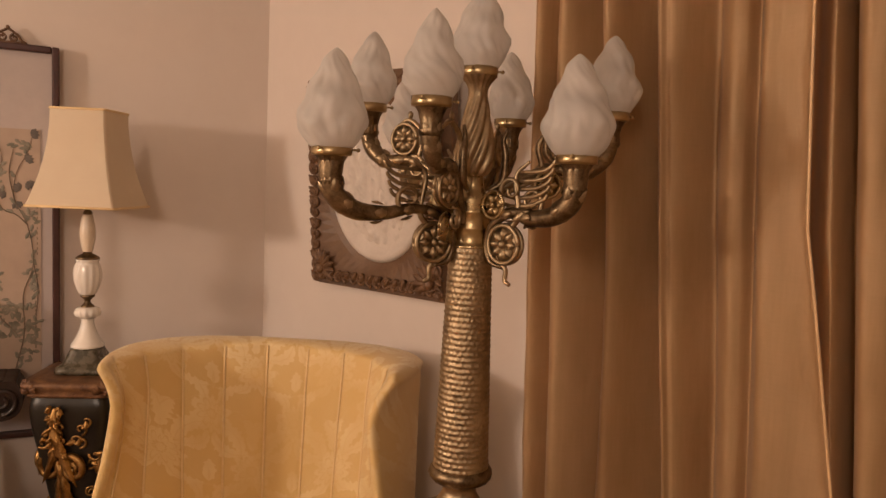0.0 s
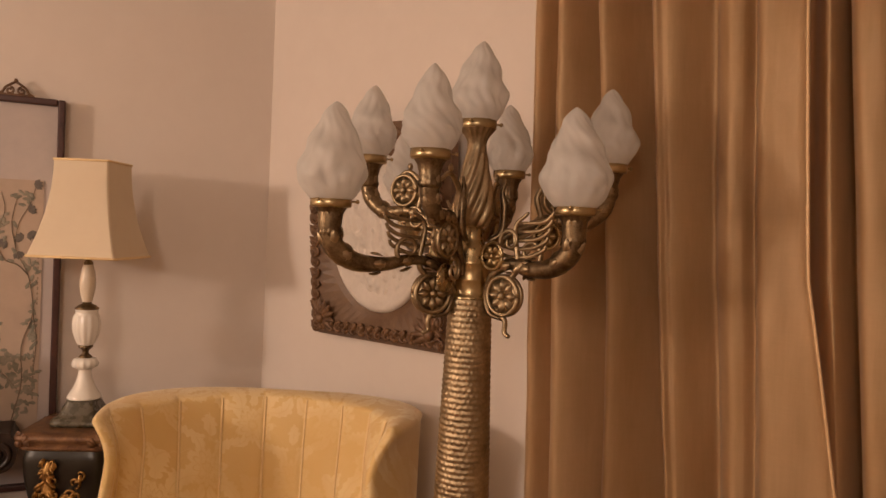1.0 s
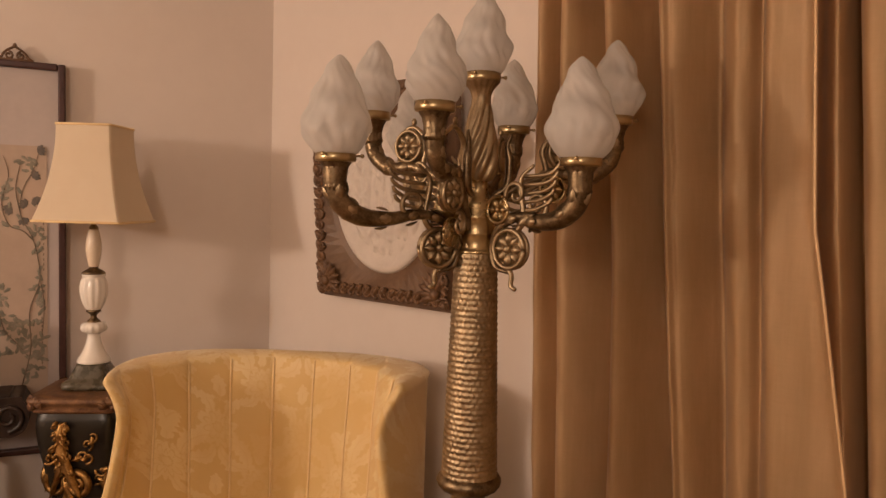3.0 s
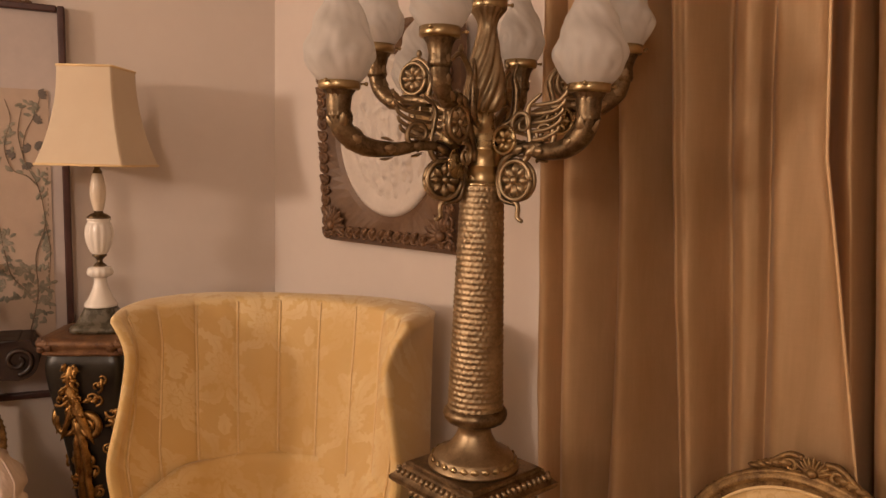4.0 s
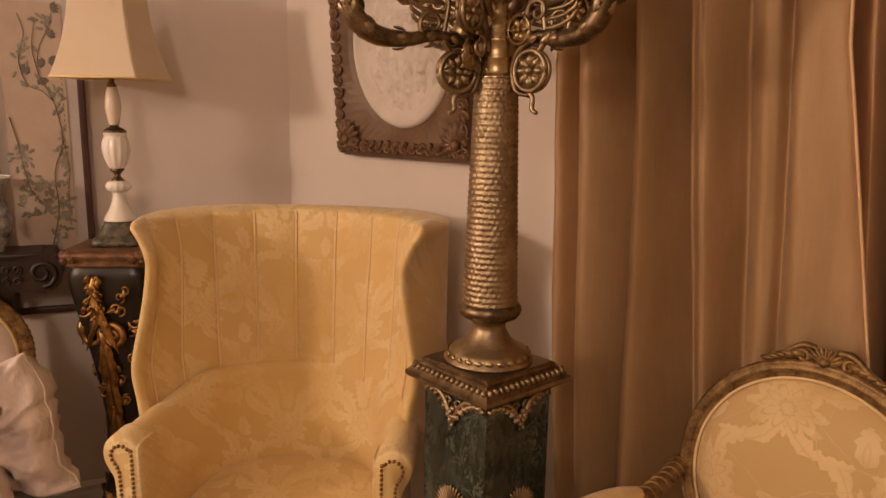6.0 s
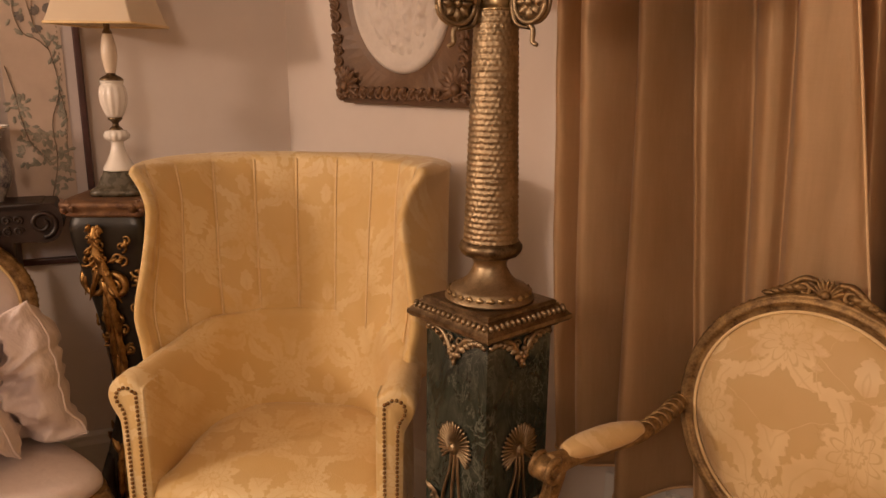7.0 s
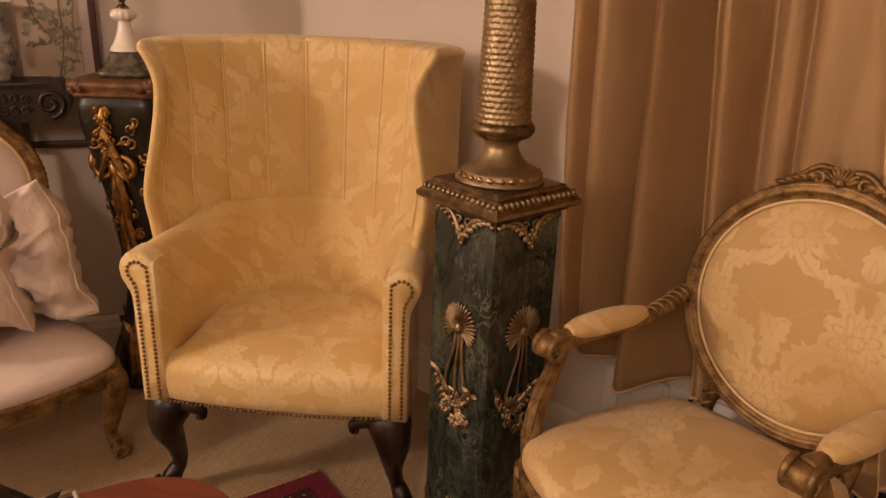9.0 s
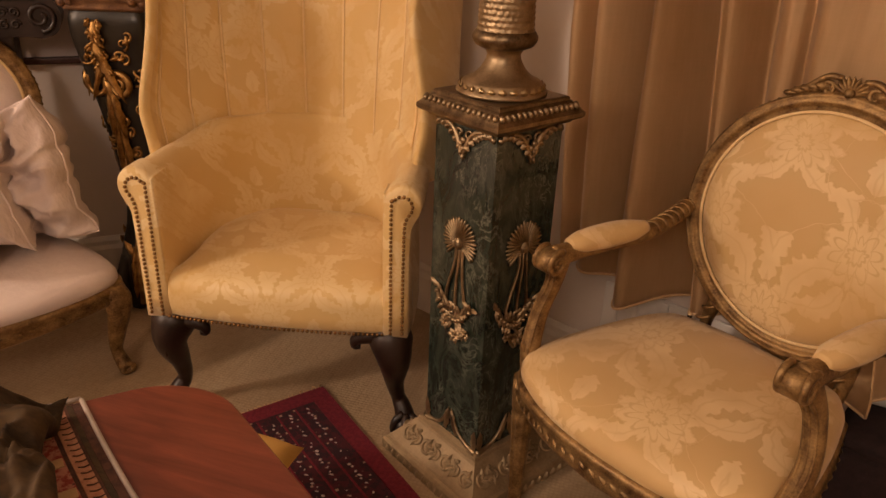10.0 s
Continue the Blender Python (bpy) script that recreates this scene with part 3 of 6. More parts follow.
curtain("curtain", [(1.735, 1.740, 1.755, 1.80, 1.86), (1.790, 1.800, 1.832, 1.880, 1.935), (1.825, 1.834, 1.867, 1.915, 1.97), (1.97, 1.98, 2.01, 2.05, 2.10), (2.14, 2.15, 2.17, 2.21, 2.25), (2.38, 2.39, 2.41, 2.44, 2.48), (2.70, 2.71, 2.73, 2.76, 2.80)], [
    (0.0, 0.016), (0.40, 0.024), (0.75, 0.074), (1.0, 0.092), (1.30, 0.075), (1.80, 0.012), (1.98, 0.006), (2.05, 0.080), (2.20, 0.110), (2.6, 0.080), (2.92, 0.02), (3.05, 0.09), (3.3, 0.11),
    (3.9, 0.03), (4.05, 0.09), (4.4, 0.11), (4.9, 0.03), (5.05, 0.09), (5.5, 0.11), (6.0, 0.04)],
    "bronze gold taffeta curtain beside the first, its gap in shadow", 0.395, lambda p, z: 0.0)


# ---- oval relief in its carved frame ----
def relief():
    W, HT = 0.56, 0.66
    ob = thing("relief_plaque", Matrix.Translation(on_right(0.605, 0.012, 1.314)) @ pose(0, 0, 0, 4.0, 0, A_RIGHT), "carved dark wood frame holding a white oval plaster relief", "wall art")
    # the board with an oval opening
    bm = bmesh.new()
    n = 64
    oa, ob_, zc = 0.198, 0.238, HT / 2 + 0.005
    outer, inner, deep = [], [], []
    for k in range(n):
        a = 2 * math.pi * k / n
        c, s = math.cos(a), math.sin(a)
        q = 1 / max(abs(c) / (W / 2), abs(s) / (HT / 2))
        outer.append((c * q, s * q))
        inner.append((oa * c, ob_ * s))
    rows = [[Vector((x, 0, zc + z)) for x, z in outer], [Vector((x, -0.028, zc + z)) for x, z in outer],
            [Vector((x * 0.90, -0.058, zc + z * 0.91)) for x, z in outer], [Vector((x * 0.84, -0.050, zc + z * 0.86)) for x, z in outer],
            [Vector((x * 1.10, -0.034, zc + z * 1.08)) for x, z in inner], [Vector((x, -0.026, zc + z)) for x, z in inner], [Vector((x, 0, zc + z)) for x, z in inner]]
    sheet(bm, rows, True)
    part("frame_board", bm, M_FRAMESLIP, ob, "red brown wooden slip", False)
    # carved border: knotted scrolls and leaves
    random.seed(4)
    bm = bmesh.new()
    edge = []
    step = 0.034
    x = -W / 2 + 0.03
    while x < W / 2 - 0.02:
        edge += [(x, zc - HT / 2 + 0.032, 0), (x, zc + HT / 2 - 0.032, 180)]
        x += step
    z = zc - HT / 2 + 0.03
    while z < zc + HT / 2 - 0.02:
        edge += [(-W / 2 + 0.032, z, -90), (W / 2 - 0.032, z, 90)]
        z += step
    for x, z, a in edge:
        m = Matrix.Translation((x, -0.054, z)) @ pose(0, 0, 0, 0, a + random.uniform(-25, 25), 0)
        spiral(bm, (0, 0, 0), 0.021, 0.005, random.uniform(0, 90), random.uniform(380, 520), [0.006, 0.004], m, 14, 5)
        leaf(bm, (-0.010, 0, -0.004), (0.018, -0.004, 0.018), 0.010, m, 0.9, 4)
        blob(bm, (random.uniform(-0.012, 0.012), -0.002, random.uniform(-0.015, 0.015)), (0.007, 0.007, 0.007), m, 6, 4)
    part("carved_border", bm, M_FRAME, ob, "dark carved scrolling border")
    for sx in (-1, 1):
        for sz in (-1, 1):
            bm = bmesh.new()
            m = Matrix.Translation((sx * (W / 2 - 0.055), -0.056, zc + sz * (HT / 2 - 0.055)))
            for k in range(7):
                a = radians(45 + (k - 3) * 24)
                leaf(bm, (0, 0, 0), (sx * -0.066 * math.cos(a), -0.004, sz * -0.066 * math.sin(a)), 0.013, m, 0.6)
            blob(bm, (0, -0.006, 0), (0.018, 0.014, 0.018), m)
            part("corner_leaf", bm, M_FRAME, ob)
    # the plaster oval
    bm = bmesh.new()
    prof = [(1.0, -0.012), (0.99, -0.030), (0.95, -0.038), (0.90, -0.036), (0.87, -0.028), (0.80, -0.024), (0.77, -0.020), (0.4, -0.018), (0.02, -0.018)]
    rows = [[Vector((oa * 1.01 * r * math.cos(a), y, zc + ob_ * 1.01 * r * math.sin(a))) for a in np.linspace(0, 2 * math.pi, 72, endpoint=False)] for r, y in prof]
    vs = sheet(bm, rows, True)
    bm.faces.new(vs[-1])
    plaque = part("oval_plaque", bm, M_PLASTER, ob, "white plaster oval with a moulded rim")
    bm = bmesh.new()  # plain swelling shapes crowding the field
    rows = []
    for r in np.linspace(0.02, 0.80, 58):
        row = []
        for a in np.linspace(0, 2 * math.pi, 180, endpoint=False):
            x, z = oa * r * math.cos(a), ob_ * r * math.sin(a)
            n1 = noise.noise(Vector((x * 34 + 2, z * 17, 1.0)))
            n2 = noise.noise(Vector((x * 58, z * 48, 6.0)))
            fade = min(1.0, (0.80 - r) * 9)
            band = 1.0 if z < 0.10 else 0.5
            row.append(Vector((x, -0.0185 - fade * band * (0.017 * max(0, n1 + 0.12) ** 0.5 * (0.7 + 0.6 * n2) + 0.004 * max(0, n2)), zc + z)))
        rows.append(row)
    vs = sheet(bm, rows, True)
    bm.faces.new(vs[0])
    part("carved_scene", bm, M_PLASTER, plaque, "shallow carved foliage")


relief()


# ---- pedestal ----
PED = Matrix.Translation((-0.105, 2.53, 0)) @ pose(0, 0, 0, 0, 0, 12.3 + 45)
pedestal = thing("pedestal", PED, "square dark green marble pedestal with gilt bronze mounts", "pedestal")


def slab(bm, rows):
    """A square turned through (half width, height) pairs."""
    rs = [[Vector((sx * w, sy * w, z)) for sx, sy in ((-1, -1), (1, -1), (1, 1), (-1, 1))] for w, z in rows]
    vs = sheet(bm, rs, True)
    bm.faces.new(vs[0][::-1])
    bm.faces.new(vs[-1])
    return bm


SH = 0.0935
bm = bmesh.new()
slab(bm, [(SH - 0.003, 0.105), (SH, 0.110), (SH, 0.895), (SH - 0.003, 0.90)])
part("shaft", bm, M_MARBLE, pedestal, "polished dark green veined marble", False)
bm = bmesh.new()
slab(bm, [(0.174, 0.0), (0.174, 0.028), (0.170, 0.036), (0.163, 0.040), (0.160, 0.045), (0.114, 0.101), (0.108, 0.105), (0.106, 0.114), (0.096, 0.118)])
plinth = part("plinth", bm, M_GILTBASE, pedestal, "pale gilt plinth with raised scroll relief", False)
bm = bmesh.new()
slab(bm, [(0.096, 0.895), (0.104, 0.898), (0.108, 0.904), (0.120, 0.908), (0.1245, 0.913), (0.1245, 0.921), (0.119, 0.926), (0.116, 0.930), (0.104, 0.942), (0.100, 0.944), (0.100, 0.950), (0.096, 0.953)])
cap = part("cap", bm, M_BRASS_DARK, pedestal, "moulded dark bronze cap", False)
FACES = [pose(0, 0, 0, 0, 0, 90 * k) for k in range(4)]
random.seed(11)
for F in FACES:
    bm = bmesh.new()  # bead row round the cap
    for k in range(15):
        x = -0.105 + 0.015 * k
        blob(bm, (x, -0.113, 0.9345), (0.0055, 0.008, 0.0075), F @ Matrix.Translation((0, 0, 0)), 7, 5)
    split("gadroon", bm, M_BRASS, cap)
    y = -SH - 0.002
    bm = bmesh.new()  # festoon under the cap with its drop
    for sx in (-1, 1):
        tube(bm, [F @ Vector((sx * 0.090, y, 0.884)), F @ Vector((sx * 0.060, y, 0.893)), F @ Vector((sx * 0.030, y - 0.002, 0.885)), F @ Vector((sx * 0.008, y - 0.003, 0.850)), F @ Vector((0, y - 0.003, 0.826))], [0.006, 0.006, 0.006, 0.007, 0.003], 18, 6)
        for k in range(6):
            leaf(bm, (sx * (0.083 - 0.013 * k), y - 0.003, 0.886 - 0.0016 * k * k), (sx * (0.070 - 0.013 * k), y - 0.005, 0.897 - 0.0016 * k * k), 0.008, F, 0.8, 4)
        spiral(bm, (sx * 0.016, y - 0.002, 0.878), 0.012, 0.004, 0, 400, [0.003], F, 14, 5)
    for k in range(5):
        blob(bm, (0.004 * (-1) ** k, y - 0.006, 0.868 - 0.009 * k), (0.008 - 0.001 * k, 0.006, 0.007), F, 6, 4)
    part("drop_mount", bm, M_BRASS, pedestal, "gilt festoon with a pendant drop")
    cx, cz = 0.004, 0.640
    hub = bmesh.new()  # open fan: a dished plate of fine rays round an off-centre boss
    blob(hub, (cx, y - 0.005, cz - 0.004), (0.012, 0.010, 0.014), F)
    rim = [(cx, y - 0.004, cz)] + [(cx + 0.044 * math.cos(radians(a)), y - 0.001, cz + 0.047 * math.sin(radians(a))) for a in range(-42, 226, 12)]
    plate = [[hub.verts.new(F @ (Vector(p) + Vector((0, d, 0)))) for p in rim] for d in (0, 0.002)]
    for row in plate:
        for k in range(1, len(row) - 1):
            hub.faces.new((row[0], row[k], row[k + 1]))
    fan = part("fan_mount", hub, M_BRASS, pedestal, "gilt fan of fine rays", False)
    bm = bmesh.new()
    for k in range(26):
        a = radians(-42 + 10.6 * k)
        ln = 0.052 + 0.002 * (k % 2)
        tube(bm, [F @ Vector((cx + ln * f * math.cos(a), y - 0.005 + 0.003 * f, cz + 1.05 * ln * f * math.sin(a))) for f in (0.16, 0.5, 0.85, 1.0)], [0.0012, 0.0026, 0.0036, 0.0022], 4, 5, True)
    split("ray", bm, M_BRASS, fan)
    for sx, x1, zb in ((-1, -0.032, 0.485), (0, -0.002, 0.450), (1, 0.028, 0.475)):
        bm = bmesh.new()
        tube(bm, [F @ Vector((cx + sx * 0.010, y, 0.628)), F @ Vector((cx + sx * 0.012, y - 0.003, 0.585)), F @ Vector((x1 * 0.8, y - 0.003, 0.53)), F @ Vector((x1 * 1.15, y, zb))], [0.0065, 0.0045, 0.0045, 0.007], 14, 6, False, 0.5)
        part("ribbon", bm, M_BRASS, fan)
    bm = bmesh.new()  # spray of leaves and flowers
    for k in range(12):
        f = k / 11
        x = -0.062 + 0.112 * f
        z = 0.500 - 0.19 * f + 0.18 * f * f
        a = radians(130 - 95 * f + random.uniform(-30, 30))
        leaf(bm, (x, y, z), (x + 0.028 * math.cos(a), y - 0.006, z + 0.034 * math.sin(a)), 0.007, F, 0.9)
        leaf(bm, (x, y, z), (x + 0.028 * math.cos(a + 2.4), y - 0.006, z + 0.028 * math.sin(a + 2.4)), 0.006, F, 0.9)
        blob(bm, (x, y - 0.006, z - 0.006), (0.006, 0.006, 0.006), F, 7, 5)
    for k in range(26):
        z = random.uniform(0.400, 0.475)
        x = random.uniform(-0.9, 0.9) * (0.012 + 0.55 * (z - 0.40))
        a = random.uniform(0, 6.28)
        leaf(bm, (x, y - 0.002, z), (x + 0.024 * math.cos(a), y - 0.007, z + 0.024 * math.sin(a)), 0.006, F, 0.7, 5)
    for x, z, r in ((-0.03, 0.425, 0.016), (0.005, 0.405, 0.020), (0.04, 0.425, 0.016)):
        for k in range(6):
            a = k * math.pi / 3
            leaf(bm, (x, y - 0.004, z), (x + r * math.cos(a), y - 0.008, z + r * math.sin(a)), r * 0.4, F, 0.8, 4)
        blob(bm, (x, y - 0.010, z), (r * 0.3, r * 0.3, r * 0.3), F)
    part("flower_mount", bm, M_BRASS, pedestal, "gilt spray of leaves and flowers")
    bm = bmesh.new()  # foot mounts
    for sx in (-1, 1):
        tube(bm, [F @ Vector((sx * 0.094, y, 0.116)), F @ Vector((sx * 0.062, y, 0.122)), F @ Vector((sx * 0.030, y - 0.002, 0.142)), F @ Vector((sx * 0.006, y - 0.003, 0.190))], [0.009, 0.006, 0.005, 0.003], 14, 6)
        leaf(bm, (sx * 0.085, y, 0.12), (sx * 0.088, y - 0.003, 0.182), 0.010, F)
        leaf(bm, (sx * 0.02, y, 0.125), (sx * 0.004, y - 0.003, 0.198), 0.010, F)
    part("foot_mount", bm, M_BRASS, pedestal)
    bm = bmesh.new()  # plinth relief: scrolls and leaves on the slope, a leaf row below
    tilt = F @ Matrix.Translation((0, -0.1375, 0.0735)) @ pose(0, 0, 0, -39.4)
    for k in range(7):
        x = -0.108 + 0.036 * k
        spiral(bm, (x, -0.0005, 0.002), 0.021, 0.004, 90 * (k % 2), 90 * (k % 2) + (480 if k % 2 else -480), [0.0045, 0.0035], tilt, 22, 6)
        for da in (-50, 10, 70):
            a = radians(da + 180 * (k % 2))
            leaf(bm, (x, 0, 0.002), (x + 0.024 * math.cos(a), -0.002, 0.002 + 0.026 * math.sin(a)), 0.006, tilt, 1.1, 4)
    for k in range(13):
        x = -0.150 + 0.025 * k
        leaf(bm, (x, -0.1745, 0.003), (x + 0.004, -0.176, 0.027), 0.009, F, 0.8, 5)
    split("relief_scroll", bm, M_GILTBASE, plinth)


# ---- candelabrum ----
lamp = thing("candelabrum_lamp", Matrix.Translation((-0.105, 2.53, 0.954)) @ pose(0, 0, 0, 0, 0, 0), "tall bronze candelabrum lamp with unlit frosted glass flames", "lamp")
bm = bmesh.new()
lathe(bm, [(0.094, 0.0), (0.094, 0.006), (0.086, 0.010), (0.084, 0.020), (0.078, 0.026), (0.060, 0.034), (0.046, 0.048), (0.036, 0.066), (0.034, 0.076), (0.040, 0.086), (0.046, 0.090)], 48)
foot = part("foot", bm, M_BRASS, lamp, "bell-shaped brass foot")
bm = bmesh.new()
for k in range(24):
    a = 2 * math.pi * k / 24
    m = Matrix.Translation((0.085 * math.cos(a), 0.085 * math.sin(a), 0.015)) @ pose(0, 0, 0, 0, 0, math.degrees(a) + 90)
    leaf(bm, (-0.009, 0, 0), (0.009, -0.002, 0.0), 0.007, m, 0.6, 4)
part("leaf_band", bm, M_BRASS_POL, foot)
bm = bmesh.new()
lathe(bm, [(0.045, 0.088), (0.058, 0.094), (0.065, 0.104), (0.066, 0.112), (0.061, 0.121), (0.056, 0.124)], 48, (0, 0, 0), lambda a, z, i: 1 + 0.02 * math.sin(18 * a + 400 * z))
part("collar", bm, M_BRASS_DARK, lamp, "leaf-chased bronze collar")
ROWS = 40
prof = []
for j in range(ROWS * 6 + 1):
    f = j / (ROWS * 6)
    prof.append((0.0565 - 0.0135 * f, 0.120 + 0.456 * f))


def scales(a, z, j):
    row, ph = j // 6, (j % 6) / 6
    ridge = max(0.0, 1 - abs(ph - 0.38) / 0.5) ** 0.7
    scal = abs(math.cos(13 * a + 0.5 * math.pi * (row % 2))) ** 0.6
    dent = noise.noise(Vector((9 * math.cos(a), 9 * math.sin(a), 160 * z)))
    return 1 + 0.048 * ridge * (0.30 + 0.65 * scal + 0.60 * dent) - 0.018


bm = bmesh.new()
lathe(bm, prof, 182, (0, 0, 0), scales)
part("column", bm, M_BRASS, lamp, "tapering brass column embossed with rows of scales")
bm = bmesh.new()
lathe(bm, [(0.040, 0.574), (0.043, 0.578), (0.0395, 0.582), (0.0365, 0.588), (0.0365, 0.612), (0.038, 0.614), (0.0365, 0.617), (0.0365, 0.645), (0.038, 0.647), (0.036, 0.650), (0.036, 0.672), (0.031, 0.682), (0.024, 0.688), (0.020, 0.70), (0.019, 0.73)], 40)
part("socket_tube", bm, M_BRASS_POL, lamp, "plain polished brass tube")
bm = bmesh.new()  # twisted vase under the middle flame
vp = spline([(0.012, 0.716), (0.026, 0.724), (0.0345, 0.748), (0.0345, 0.778), (0.029, 0.812), (0.022, 0.85), (0.019, 0.878), (0.022, 0.896), (0.030, 0.908), (0.036, 0.915)], 60)
lathe(bm, [tuple(p) for p in vp], 64, (0, 0, 0), lambda a, z, i: 1 + 0.15 * (2 * abs(math.sin(4.5 * a - 50 * z)) - 1) * min(1, max(0, (0.885 - z) * 30)) + 0.05 * math.sin(16 * a) * min(1, max(0, (z - 0.885) * 60)))
part("twisted_vase", bm, M_BRASS, lamp, "spirally fluted brass vase")
bm = bmesh.new()
for k in range(3):  # upright leaves round the vase
    m = pose(0, 0, 0, 0, 0, 20 + 120 * k)
    tube(bm, [m @ Vector(p) for p in ((0.03, 0, 0.69), (0.058, 0, 0.71), (0.062, 0, 0.76), (0.056, 0, 0.79), (0.064, 0, 0.815))], [0.005, 0.009, 0.009, 0.005, 0.003], 16, 7)
part("leaf_bracket", bm, M_BRASS_DARK, lamp)


def flame(z0, size, turn, seed, parent, x, y):
    """A frosted glass flame, ribbed in a twist, with lobed shoulders and a bent tip."""
    bm = bmesh.new()
    pr = spline([(0.030, 0.0), (0.040, 0.010), (0.052, 0.030), (0.056, 0.050), (0.050, 0.075), (0.039, 0.103), (0.029, 0.128), (0.019, 0.147), (0.008, 0.160), (0.002, 0.165)], 52)
    segs = 78
    rings = []
    for i, (r, z) in enumerate(pr):
        f = z / 0.165
        ring = []
        for k in range(segs):
            a = 2 * math.pi * k / segs
            tw = a + 1.5 * f + 0.35 * math.sin(5 * f + seed) + turn
            env = min(1, f * 5) * (1 - 0.45 * f)
            flute = abs(math.sin(6.5 * tw + 1.2 * math.sin(7 * f + seed + 2 * math.sin(a))))
            lobes = noise.noise(Vector((1.9 * math.cos(tw), 1.9 * math.sin(tw), 4.5 * f + 5 * seed)))
            wavy = noise.noise(Vector((4.5 * math.cos(tw), 4.5 * math.sin(tw), 9 * f + seed)))
            rr = r * (1 + env * (0.050 * (flute - 0.5) + 0.13 * lobes + 0.05 * wavy) + 0.04 * math.sin(2 * a + seed) * f + 0.10 * math.sin(19 * f + 2 * a + seed) * min(1, 2 * f) * f)
            ring.append(bm.verts.new((size * (rr * math.cos(a) + 0.006 * f * f * math.cos(seed)), size * (rr * math.sin(a) + 0.006 * f * f * math.sin(seed)), size * z)))
        rings.append(ring)
    for a, b in zip(rings, rings[1:]):
        for k in range(segs):
            bm.faces.new((a[k], a[(k + 1) % segs], b[(k + 1) % segs], b[k]))
    bm.faces.new(rings[-1])
    return part("flame_shade", bm, M_GLASS, parent, "white frosted glass flame shade", True, Matrix.Translation((x, y, z0)))


def gallery(parent, x, y, z):
    """The brass ring that holds a glass, with three small screws."""
    bm = bmesh.new()
    lathe(bm, [(0.020, -0.010), (0.036, -0.007), (0.0375, -0.004), (0.0375, 0.010), (0.034, 0.010), (0.033, 0.0)], 36)
    for k in range(3):
        m = pose(0, 0, 0, 0, 0, 25 + 120 * k)
        tube(bm, [m @ Vector((0.036, 0, 0.004)), m @ Vector((0.047, 0, 0.004))], [0.0022], 4, 6)
        blob(bm, (0.048, 0, 0.004), (0.004, 0.004, 0.004), m, 6, 5)
    return part("gallery_ring", bm, M_BRASS_POL, parent, "polished brass gallery ring", True, Matrix.Translation((x, y, z)))


gallery(lamp, 0, 0, 0.922)
flame(0.925, 1.0, 0.4, 0.6, lamp, 0, 0)


